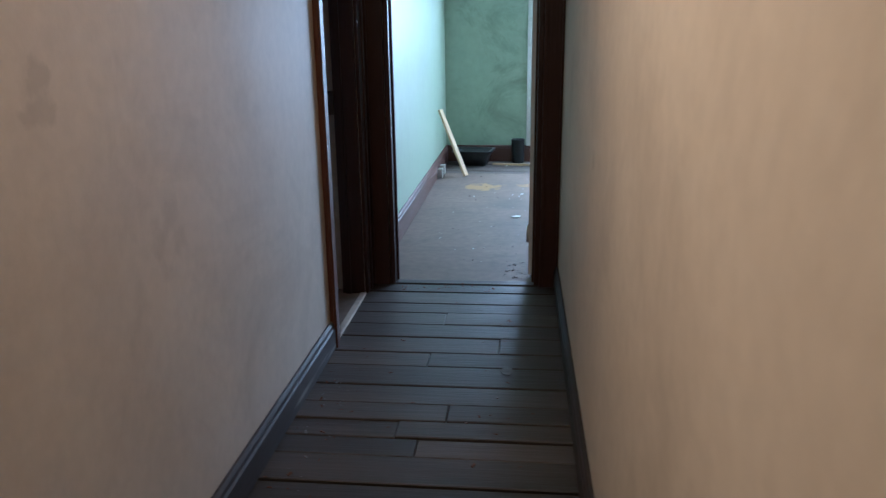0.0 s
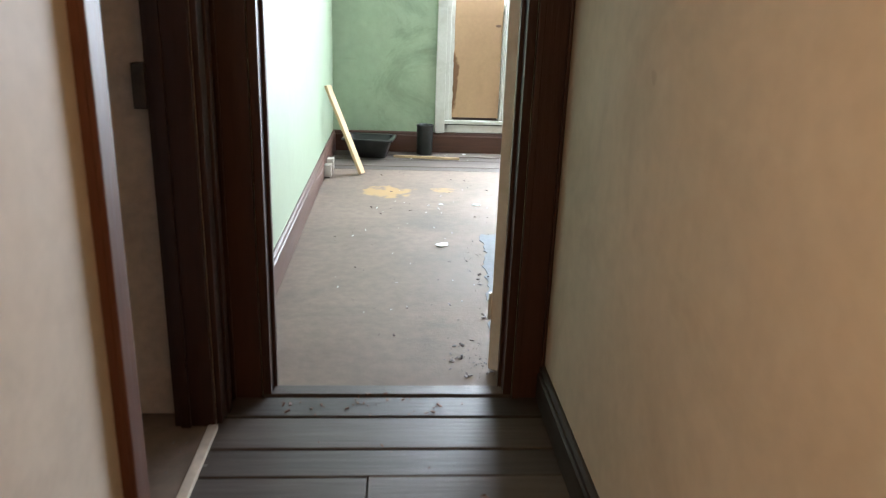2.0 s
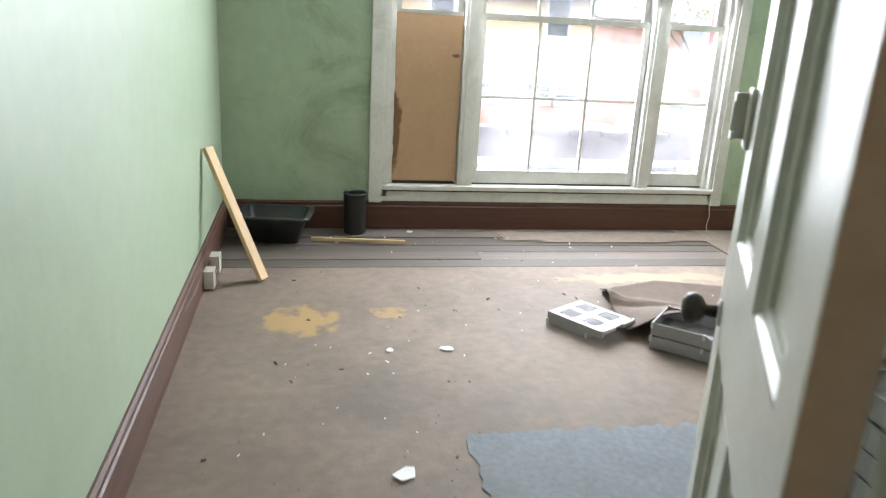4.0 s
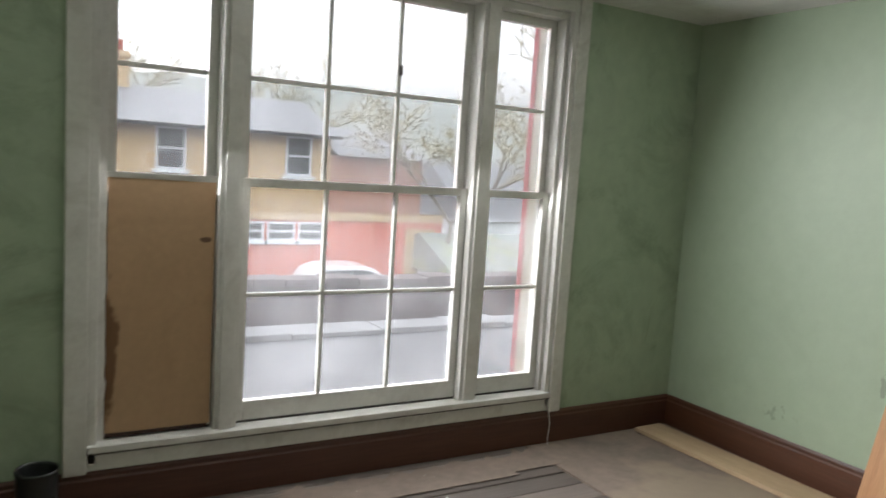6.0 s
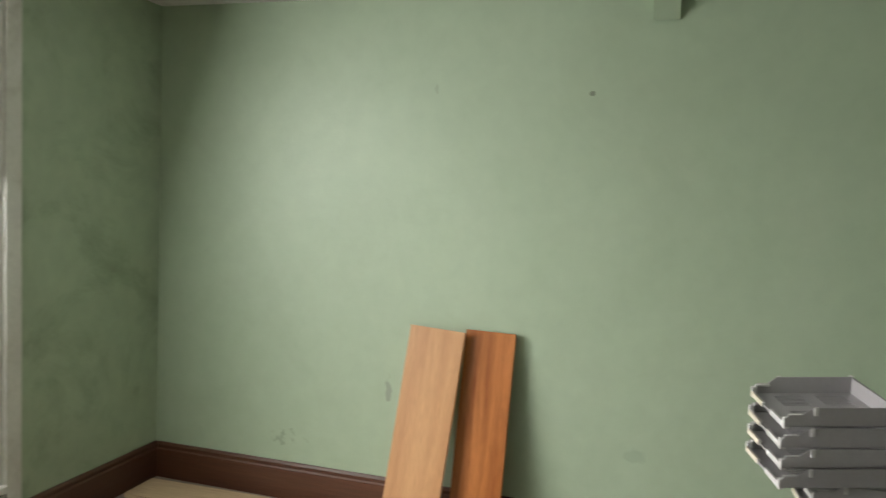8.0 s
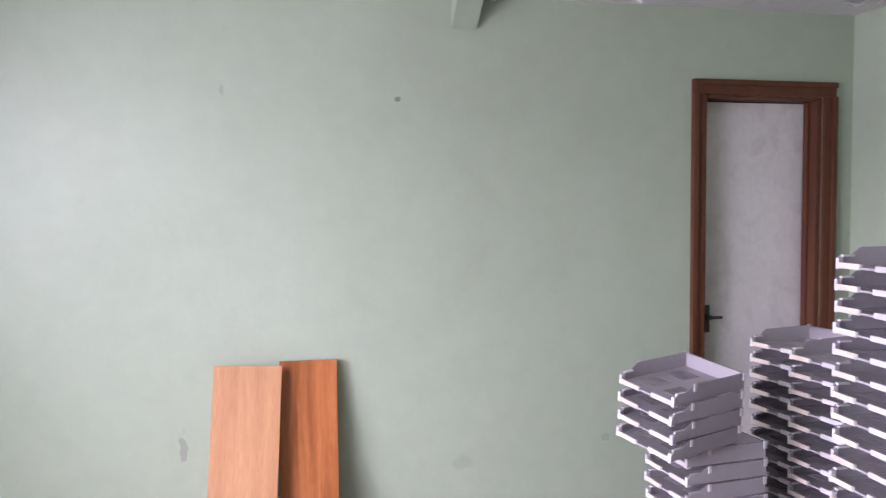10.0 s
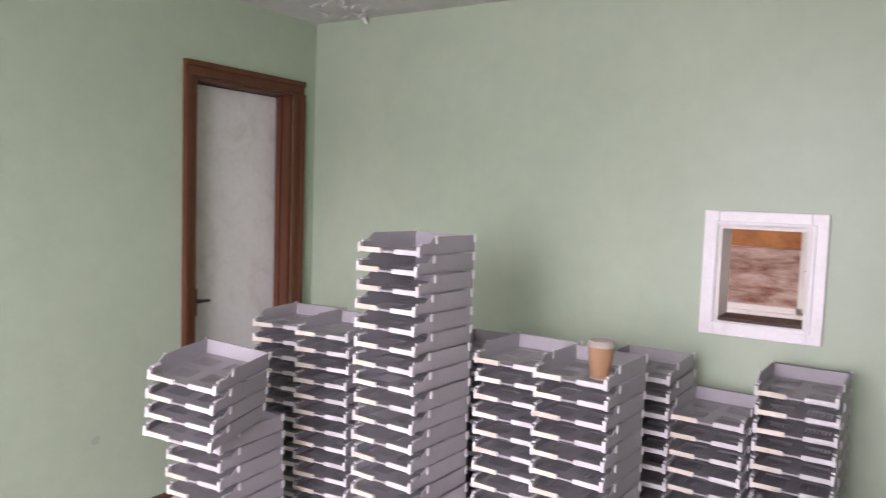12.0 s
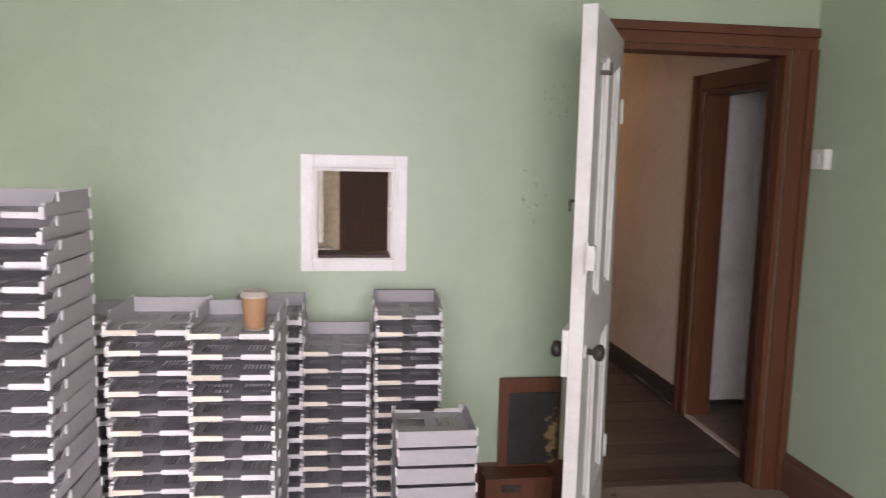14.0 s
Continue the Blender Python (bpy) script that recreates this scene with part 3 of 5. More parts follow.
def panelled_door():
    hinge, free = Vector((0.918, 0.034, 0)), Vector((1.303, 0.775, 0))
    ang = math.degrees(math.atan2(free.y - hinge.y, free.x - hinge.x))
    th = thing("panelled_door", pose(hinge.x, hinge.y, 0.01, 0, 0, ang), "white four-panel wooden door standing open, gloss paint chipped", "door")
    w, h, t = 0.795, 1.988, 0.048
    st, rails = 0.105, ((0.0, 0.2), (0.82, 1.0), (1.865, h))
    for xa, xb in ((0, st), (w - st, w)):
        part("stile", boxes((xa, -t / 2, 0, xb, t / 2, h), bevel=0.003), WHITE, th)
    part("muntin", boxes((w / 2 - 0.045, -t / 2, 0.2, w / 2 + 0.045, t / 2, 0.82), bevel=0.003), WHITE, th)
    part("muntin", boxes((w / 2 - 0.045, -t / 2, 1.0, w / 2 + 0.045, t / 2, 1.865), bevel=0.003), WHITE, th)
    for za, zb in rails:
        part("rail", boxes((st, -t / 2 + 0.0005, za, w - st, t / 2 - 0.0005, zb), bevel=0.002), WHITE, th)
    for xa, xb in ((st, w / 2 - 0.045), (w / 2 + 0.045, w - st)):
        for za, zb in ((0.2, 0.82), (1.0, 1.865)):
            part("panel", sunk_panel(xa, xb, za, zb, t / 2 - 0.002, 0.004, 0.02), WHITE, th)
    for s in (1, -1):
        m = Matrix.Translation((w - 0.055, s * t / 2, 0.86)) @ pose(0, 0, 0, -90 * s, 0, 0)
        k = part("knob", turned([(0.012, 0), (0.010, 0.025), (0.022, 0.032), (0.029, 0.045), (0.027, 0.058), (0.012, 0.066)], 20, m), IRON, th, "dark round door knob")
        part("rose", turned([(0.024, 0.0), (0.024, 0.004), (0.014, 0.007)], 20, m), SOCKET, k)
    part("rim_lock", boxes((w - 0.13, -t / 2 - 0.022, 0.78, w + 0.002, -t / 2, 0.94), bevel=0.004), WHITE, th, "painted rim lock case")
    bolt = boxes((w - 0.03, t / 2, 1.14, w + 0.03, t / 2 + 0.008, 1.24), bevel=0.003)
    part("bolt_plate", bolt, WHITE, th, "painted bolt plate")
    part("bolt_loop", boxes((w + 0.03, t / 2, 1.15, w + 0.036, t / 2 + 0.03, 1.23), (w, t / 2 + 0.024, 1.15, w + 0.03, t / 2 + 0.03, 1.165), (w, t / 2 + 0.024, 1.215, w + 0.03, t / 2 + 0.03, 1.23), bevel=0.002), WHITE, th)
    part("coat_hook", boxes((w - 0.12, t / 2, 1.78, w - 0.105, t / 2 + 0.04, 1.795), (w - 0.12, t / 2 + 0.03, 1.78, w - 0.105, t / 2 + 0.04, 1.82), bevel=0.003), IRON, th, "small metal coat hook")
    part("coat_hook", boxes((w - 0.075, -t / 2 - 0.03, 1.36, w - 0.065, -t / 2, 1.37), (w - 0.075, -t / 2 - 0.03, 1.33, w - 0.065, -t / 2 - 0.022, 1.37), bevel=0.002), IRON, th, "bent nail")
    for z in (0.25, 1.7):
        part("hinge", turned([(0.007, z - 0.05), (0.007, z + 0.05)], 12, Matrix.Translation((-0.004, t / 2 + 0.004, 0))), WHITE, th)


panelled_door()

# hatch
hatch = tagged(new("window_hatch"), "small square serving hatch with a white moulded frame", "hatch", kind="structure")
FO = 0.055
for n_, r in (("frame_side", (HX0 - FO, HZ0 - FO, HX0, HZ1 + FO)), ("frame_side", (HX1, HZ0 - FO, HX1 + FO, HZ1 + FO)), ("frame_head", (HX0, HZ1, HX1, HZ1 + FO)), ("frame_sill", (HX0, HZ0 - FO, HX1, HZ0))):
    part(n_, boxes((r[0], 0.0, r[1], r[2], 0.02, r[3]), bevel=0.005), HATCH_WHITE, hatch)
for n_, r in (("bead", (HX0 - 0.016, HZ0 - 0.016, HX0 - 0.004, HZ1 + 0.016)), ("bead", (HX1 + 0.004, HZ0 - 0.016, HX1 + 0.016, HZ1 + 0.016)),
              ("bead", (HX0 - 0.004, HZ1 + 0.004, HX1 + 0.004, HZ1 + 0.016)), ("bead", (HX0 - 0.004, HZ0 - 0.016, HX1 + 0.004, HZ0 - 0.004))):
    part(n_, boxes((r[0], 0.018, r[1], r[2], 0.03, r[3]), bevel=0.004), HATCH_WHITE, hatch)
part("lining", boxes((HX0, -TB - 0.02, HZ0, HX0 + 0.012, 0.012, HZ1), (HX1 - 0.012, -TB - 0.02, HZ0, HX1, 0.012, HZ1), (HX0 + 0.012, -TB - 0.02, HZ1 - 0.012, HX1 - 0.012, 0.012, HZ1)), SOCKET, hatch)
part("ledge", boxes((HX0 + 0.012, -TB - 0.02, HZ0, HX1 - 0.012, 0.008, HZ0 + 0.012)), BROWN, hatch, "dark brown ledge of the hatch")
part("catch", boxes((HX0 + 0.012, -0.03, 1.28, HX0 + 0.022, 0.01, 1.3), bevel=0.002), SOCKET, hatch)

# room behind the hatch: boarded window, sill, dark door
bw = tagged(new("window_boarded"), "boarded-up window with peeling plywood in a white frame", "window", kind="structure")
part("board", boxes((2.22, -2.97, 0.79, 2.95, -2.95, 1.216)), PEEL, bw, "peeling water-stained plywood")
part("board", boxes((2.22, -2.965, 1.22, 2.95, -2.945, 1.9)), ORANGE_PLY, bw, "orange plywood")
part("frame", boxes((2.16, -3.0, 0.79, 2.22, -2.92, 1.96), bevel=0.006), SOCKET, bw)
part("frame", boxes((2.95, -3.0, 0.79, 3.01, -2.92, 1.96), bevel=0.006), SOCKET, bw)
part("sill", boxes((2.08, -3.0, 0.71, 3.05, -2.86, 0.75), bevel=0.006), SOCKET, bw)
part("ledge", boxes((2.22, -2.97, 0.75, 2.95, -2.9, 0.79), bevel=0.004), SOCKET, bw)
door_4 = tagged(new("door_4"), "dark brown panelled door in the far wall", "door", kind="structure")
part("leaf", boxes((1.34, -3.0, 0, 1.96, -2.96, 2.0)), BROWN, door_4)
part("casing", boxes((1.96, -3.0, 0, 2.03, -2.95, 2.08), bevel=0.004), BROWN, door_4)
part("head_casing", boxes((1.34, -3.0, 2.0, 1.96, -2.95, 2.08), bevel=0.004), BROWN, door_4)
for za, zb in ((0.2, 0.8), (1.0, 1.85)):
    part("panel", boxes((1.45, -2.962, za, 1.84, -2.95, zb), bevel=0.005), BROWN, door_4)


# wide sash window in three lights
window = tagged(new("window_1"), "wide white painted sash window in three lights, paint flaking", "window", kind="structure")
YF = D - 0.03                        # face of the casing
GY = D + 0.095                       # glass
CX0, CX1 = 0.905, 3.372
part("casing", boxes((CX0, YF, SK - 0.005, CX0 + 0.085, D, H - 0.002), (CX0 + 0.085, YF + 0.012, SK + 0.03, CX0 + 0.12, D + 0.02, H - 0.002), bevel=0.005), WHITE, window)
part("casing", boxes((CX1 - 0.075, YF, SK - 0.005, CX1, D, H - 0.002), (CX1 - 0.105, YF + 0.012, SK + 0.03, CX1 - 0.075, D + 0.02, H - 0.002), bevel=0.005), WHITE, window)
part("head_casing", boxes((CX0 + 0.12, YF + 0.006, 2.325, CX1 - 0.105, D + 0.02, H - 0.002), (CX0 + 0.12, YF - 0.006, 2.36, CX1 - 0.105, YF + 0.006, H - 0.002), bevel=0.004), WHITE, window)
part("apron", boxes((CX0 + 0.085, YF + 0.012, SK + 0.002, CX1 - 0.075, D, 0.262), bevel=0.004), WHITE, window)
part("window_sill", boxes((CX0 + 0.085, YF - 0.012, 0.262, CX1 - 0.075, D + 0.16, 0.292), bevel=0.006), WHITE, window, "flaking white window board")
part("box_frame", boxes((WX0, D + 0.02, 0.292, 1.055, D + 0.16, 2.325), bevel=0.003), WHITE, window)
part("box_frame", boxes((3.245, D + 0.02, 0.292, WX1, D + 0.16, 2.325), bevel=0.003), WHITE, window)
part("head_jamb", boxes((1.055, D + 0.02, 2.29, 3.245, D + 0.16, 2.325), bevel=0.003), WHITE, window)
part("mullion", boxes((1.485, D + 0.0, 0.292, 1.585, D + 0.16, 2.29), (1.505, D - 0.014, 0.292, 1.565, D, 2.29), bevel=0.004), WHITE, window)
part("mullion", boxes((2.725, D + 0.0, 0.292, 2.825, D + 0.16, 2.29), (2.745, D - 0.014, 0.292, 2.805, D, 2.29), bevel=0.004), WHITE, window)


def sash(x0, x1, z0, z1, y, cols, bottom, top, glass=True):
    """One sash: stiles, rails, two rows of panes and their bars."""
    s = part("sash", boxes((x0, y - 0.02, z0, x0 + 0.04, y + 0.02, z1), (x1 - 0.04, y - 0.02, z0, x1, y + 0.02, z1), (x0 + 0.04, y - 0.02, z0, x1 - 0.04, y + 0.02, z0 + bottom),
                           (x0 + 0.04, y - 0.02, z1 - top, x1 - 0.04, y + 0.02, z1), bevel=0.004), WHITE, window)
    a, b, lo, hi = x0 + 0.04, x1 - 0.04, z0 + bottom, z1 - top
    mid = (lo + hi) / 2
    part("glazing_bar", boxes((a, y - 0.014, mid - 0.009, b, y + 0.012, mid + 0.009), bevel=0.004), WHITE, s)
    for i in range(1, cols):
        xm = a + (b - a) * i / cols
        part("glazing_bar", boxes((xm - 0.009, y - 0.015, lo, xm + 0.009, y + 0.012, hi), bevel=0.004), WHITE, s)
    for i in range(cols):
        xa, xb = a + (b - a) * i / cols, a + (b - a) * (i + 1) / cols
        for za, zb in ((lo, mid), (mid, hi)):
            g = part("pane", boxes((xa + 0.002, y + 0.002, za + 0.002, xb - 0.002, y + 0.005, zb - 0.002)), GLASS, s, "dusty glass pane, tinted grey to dim the daylight outside")
            g.visible_shadow = False
    return s


for xa, xb, cols in ((1.055, 1.485, 1), (1.585, 2.725, 3), (2.825, 3.245, 1)):
    sash(xa, xb, 0.292, 1.38, D + 0.07, cols, 0.095, 0.035)
    sash(xa, xb, 1.34, 2.29, D + 0.115, cols, 0.035, 0.045)
part("sash_catch", boxes((2.33, D + 0.085, 1.9, 2.342, D + 0.1, 1.95), bevel=0.003), IRON, window)

GRIME = surface("black_window_grime", (0.03, 0.027, 0.023), (0.06, 0.053, 0.045), 20, 0.8)
for k, (xa, xb) in enumerate(((1.06, 1.48), (1.59, 2.72), (2.83, 3.24))):
    part("joint_grime", boxes((xa, D + 0.045, 0.292, xb, D + 0.051, 0.301)), GRIME, window, "dark grime line under the sash")
part("joint_grime", boxes((CX0 + 0.09, YF + 0.004, 0.252, CX1 - 0.08, YF + 0.0125, 0.262)), GRIME, window, "dark grime line under the window board")
for xs_ in (1.487, 1.583, 2.727, 2.823):
    part("joint_grime", boxes((xs_ - 0.002, D + 0.044, 0.3, xs_ + 0.002, D + 0.0505, 1.36)), GRIME, window)

fibreboard = thing("fibreboard_sheet", pose(1.265, D + 0.04, 0.294), "brown fibreboard sheet fixed over the lower sash, edge torn", "board")
sheet = bmesh.new()
random.seed(4)
ring = []
for i in range(26):
    ring.append((-0.208 + random.uniform(0, 0.004) + (0.014 * noise.noise((i * 0.9, 3, 0)) if i < 16 else 0), 0.02 + 1.045 * i / 25))
ring += [(0.212, 1.06), (0.21, 0.6), (0.212, 0.02), (0.0, 0.016)]
fl = [sheet.verts.new((x, -0.006, z)) for x, z in ring]
bl = [sheet.verts.new((x, 0.006, z)) for x, z in ring]
sheet.faces.new(fl)
sheet.faces.new(bl[::-1])
for i in range(len(ring)):
    sheet.faces.new((fl[i], bl[i], bl[(i + 1) % len(ring)], fl[(i + 1) % len(ring)]))
bmesh.ops.recalc_face_normals(sheet, faces=sheet.faces)
part("board", sheet, surface("brown_fibreboard_torn", (0.41, 0.26, 0.145), (0.46, 0.3, 0.17), 2.2, 0.75, 0.1, 120, fine=0.04, dirt=(0.25, 0.14, 0.065), dirt_amount=0.3, dirt_scale=2.5,
     blots=[((-0.2, 0, 0.35), (0.07, 0.5, 0.5), (0.13, 0.055, 0.02), 0.85, 9, 0.83), ((0.17, 0, 0.82), (0.05, 0.5, 0.02), (0.1, 0.05, 0.03), 0.9, 20, 0.8)]), fibreboard)
part("torn_strip", boxes((-0.205, -0.012, 0.006, 0.2, -0.006, 0.02)), BROWN, fibreboard)

# boxed beam end under the ceiling
setting("beam", prism([(W - 0.001, 2.262), (W - 0.006, 2.262), (W - 0.16, H - 0.001), (W - 0.001, H - 0.001)], 1.825, 1.935, "y", 0.004), GREEN, "green painted bracket of a ceiling beam", "beam")


# ---- things in the room ----
TW, TD, TH, PITCH = 0.25, 0.305, 0.055, 0.0612


def tray_parts():
    """The meshes of one stacking letter tray; front towards +y, origin under the middle of the base."""
    w, d = TW / 2, TD / 2
    xs, ys, slots = [-w], [-d, -0.115, -0.03, 0.012, 0.095, d], set()
    for half in (-1, 1):
        for i in range(7):
            x = half * 0.058 - 0.036 + i * 0.0115
            slots.add(len(xs))
            xs += [x, x + 0.0066]
    xs.append(w)
    base, grid = bmesh.new(), {}
    def vert(i, j, k):
        if (i, j, k) not in grid:
            grid[i, j, k] = base.verts.new((xs[i], ys[j], 0.003 * k))
        return grid[i, j, k]
    solid = {(i, j) for i in range(len(xs) - 1) for j in range(5) if not (i in slots and j in (1, 3))}
    for i, j in solid:
        base.faces.new((vert(i, j, 1), vert(i + 1, j, 1), vert(i + 1, j + 1, 1), vert(i, j + 1, 1)))
        base.faces.new((vert(i, j, 0), vert(i, j + 1, 0), vert(i + 1, j + 1, 0), vert(i + 1, j, 0)))
        for di, dj, p, q in ((-1, 0, (0, 1), (0, 0)), (1, 0, (1, 0), (1, 1)), (0, -1, (0, 0), (1, 0)), (0, 1, (1, 1), (0, 1))):
            if (i + di, j + dj) not in solid:
                base.faces.new((vert(i + p[0], j + p[1], 0), vert(i + q[0], j + q[1], 0), vert(i + q[0], j + q[1], 1), vert(i + p[0], j + p[1], 1)))
    side = prism([(-d, 0.0), (-d, TH), (d - 0.075, TH), (d - 0.045, 0.034), (d - 0.012, 0.034), (d, 0.022), (d, 0.0)], -0.0015, 0.0015, "x")
    back = boxes((-w + 0.0015, -d, 0.003, w - 0.0015, -d + 0.003, TH - 0.003), (-w + 0.0015, -d - 0.004, TH - 0.006, w - 0.0015, -d + 0.003, TH - 0.003))
    lip = boxes((-0.046, d - 0.004, -0.003, 0.046, d + 0.004, 0.013), bevel=0.0015)
    tab = boxes((-0.044, d + 0.001, -0.001, 0.044, d + 0.0065, 0.014), bevel=0.001)
    bar = boxes((-0.03, d - 0.003, -0.001, 0.03, d + 0.001, 0.005))
    post = boxes((-0.006, d - 0.012, -0.006, 0.006, d + 0.003, 0.026), (-0.006, d - 0.05, 0.028, 0.005, d - 0.012, 0.034), bevel=0.001)
    clip = boxes((-0.0035, d - 0.088, TH - 0.022, 0.0035, d - 0.077, TH + 0.002), bevel=0.001)
    peg = boxes((-0.0035, -d - 0.003, TH - 0.024, 0.0035, -d + 0.009, TH + 0.003), bevel=0.001)
    return base, side, back, lip, tab, bar, post, peg, clip


def first_tray():
    base, side, back, lip, tab, bar, post, peg, clip = tray_parts()
    w = TW / 2
    th = thing("letter_tray", pose(0, 0, -50), "grey plastic letter tray with slotted base, stacked with others", "letter tray", "stacked letter trays")
    part("base", base, TRAY, th)
    s = part("side_wall", side, TRAY, th)
    s.location.x = -w + 0.0015
    s2 = new("side_wall", s.data)
    s2.parent, s2.location = th, (w - 0.0015, 0, 0)
    part("back_wall", back, TRAY, th)
    l1 = part("front_lip", lip, TRAY_PALE_LIT, th, "front lip, coloured paler as lit from the window")
    l1.location.x = -0.072
    l2 = new("front_lip", l1.data)
    l2.parent, l2.location = th, (0.072, 0, 0)
    t1 = part("label_strip", tab, TAB, l2, "yellowed label strip")
    b1 = part("front_bar", bar, TRAY, th)
    p = part("corner_post", post, TRAY_PALE_LIT, th)
    p.location.x = -w + 0.007
    p2 = new("corner_post", p.data)
    p2.parent, p2.location = th, (w - 0.007, 0, 0)
    q = part("peg", peg, TRAY_PALE_LIT, th)
    q.location.x = -w - 0.001
    q2 = new("peg", q.data)
    q2.parent, q2.location = th, (w + 0.001, 0, 0)
    c = part("stacking_clip", clip, TRAY_PALE_LIT, th)
    c.location.x = -w - 0.001
    c2 = new("stacking_clip", c.data)
    c2.parent, c2.location = th, (w + 0.001, 0, 0)
    return th


tray = first_tray()
random.seed(11)
used_first = False


def put_tray(m, label=""):
    global used_first
    if used_first:
        ob = copy_thing(tray, m)
    else:
        tray.matrix_world = m
        ob, used_first = tray, True
    if label:
        ob["label"] = label
    return ob


def stack(x, y, yaw, count, lean=0.0):
    for i in range(count):
        put_tray(pose(x + random.uniform(-0.0025, 0.0025) + lean * i, y + random.uniform(-0.003, 0.003), 0.004 + i * PITCH, 0, 0, yaw + random.uniform(-0.9, 0.9)))


stack(2.896, 0.969, -3.0, 23)
stack(3.40, 0.72, 5.0, 17)
stack(3.665, 0.69, 8.0, 17)
stack(2.61, 0.68, -2.0, 17)
stack(2.364, 0.742, -2.9, 17)
stack(2.31, 0.31, 0.0, 16)
stack(2.063, 0.287, -3.0, 14)
stack(1.80, 0.254, -1.6, 16)
stack(1.755, 0.70, 179.5, 11)
stack(3.50, 1.225, 4.0, 12)
stack(2.93, 0.42, 2.0, 16)
for i in range(4):
    tilt = pose(3.445, 1.36, 0.752, -3, -6.2, 15.5) @ pose(random.uniform(-0.002, 0.002), random.uniform(-0.003, 0.003), i * PITCH, 0, 0, random.uniform(-1, 1))
    put_tray(tilt, "grey plastic letter tray tipped askew on top of a stack")
put_tray(pose(1.812, 2.62, 0.0625, 0, 180, -147) , "grey plastic letter tray lying upside down on the floor")
for i in range(2):
    put_tray(pose(2.193, 2.376, 0.006 + i * PITCH, 0, 0, -132), "grey plastic letter tray on the floor under the curled lino")
put_tray(pose(2.375, 2.073, 0.006, 0, 0, 153), "grey plastic letter tray lying on the floor")
put_tray(pose(2.425, 1.915, 0.006 + PITCH, 0, 0, 163), "grey plastic letter tray lying across another on the floor")

# paper coffee cup in the top tray
coffee = thing("coffee_cup", pose(2.312, 0.80, 0.9885), "brown kraft paper coffee cup with a pale lid", "cup")
part("cup", turned([(0.0285, 0.0), (0.0295, 0.002), (0.0405, 0.098), (0.041, 0.1)], 32), KRAFT, coffee)
part("lid", turned([(0.0425, 0.098), (0.0435, 0.101), (0.0425, 0.106), (0.040, 0.108), (0.0385, 0.116), (0.037, 0.118), (0.033, 0.116), (0.030, 0.112)], 32), LID, coffee, "pale plastic cup lid")
part("foot_rim", turned([(0.0289, -0.001), (0.0305, 0.0), (0.0308, 0.004), (0.0296, 0.0045)], 32), LID, coffee)


def leaning_plank(name, y_top, y_bot, width, x_top, x_bot, length_z, thick, material, label):
    top, bot = Vector((x_top, y_top, length_z)), Vector((x_bot, y_bot, 0.004))
    up = (top - bot).normalized()
    across = Vector((0, -1, 0))
    across = (across - up * across.dot(up)).normalized()
    out = across.cross(up)
    m = Matrix((across, out, up)).transposed().to_4x4()
    m.translation = bot
    th = thing(name, m, label, "plank", "planks against the wall")
    L = (top - bot).length
    part("board", boxes((0, -thick / 2, 0, width, thick / 2, L), bevel=0.002), material, th)
    return th


leaning_plank("leaning_plank", 2.9, 2.955, 0.255, 4.165, 3.965, 0.932, 0.018, VENEER, "light oak veneered board leaning against the green wall")
leaning_plank("leaning_plank", 2.655, 2.668, 0.225, 4.212, 4.06, 0.926, 0.018, TEAK, "orange-brown teak veneered board leaning against the wall")

floor_plank = thing("loose_plank", pose(4.05, 3.42, 0.004, 0, 0, 1.2), "loose pale pine plank lying along the skirting", "plank")
PINE_Y = wood("raw_pine_lengthwise", (0.42, 0.3, 0.18), (0.52, 0.38, 0.24), "y", 0.6, 10)
part("board", boxes((-0.105, -0.78, 0, 0.105, 0.83, 0.022), bevel=0.003), PINE_Y, floor_plank)

batten = thing("batten", Matrix.Identity(4), "pale pine batten leaning against the green wall", "batten")
b_top, b_bot = Vector((0.025, 3.45, 0.652)), Vector((0.30, 3.285, 0.0))
upv = (b_top - b_bot).normalized()
side_v = Vector((0.35, 0.94, 0)).cross(upv).normalized()
mm = Matrix((upv.cross(side_v), side_v, upv)).transposed().to_4x4()
mm.translation = b_bot + Vector((0, 0, 0.012))
batten.matrix_world = mm
part("bar", boxes((-0.037, -0.011, 0, 0.037, 0.011, (b_top - b_bot).length - 0.01), bevel=0.002), PINE, batten)

stick = thing("wood_strip", pose(0.825, 3.97, 0.004, 0, 0, -6.5), "short pale wooden strip lying on the floorboards", "wood strip")
part("bar", boxes((-0.285, -0.011, 0, 0.285, 0.011, 0.02), bevel=0.002), wood("raw_pine_crosswise", (0.5, 0.36, 0.2), (0.6, 0.44, 0.26), "x", 0.6, 10), stick)


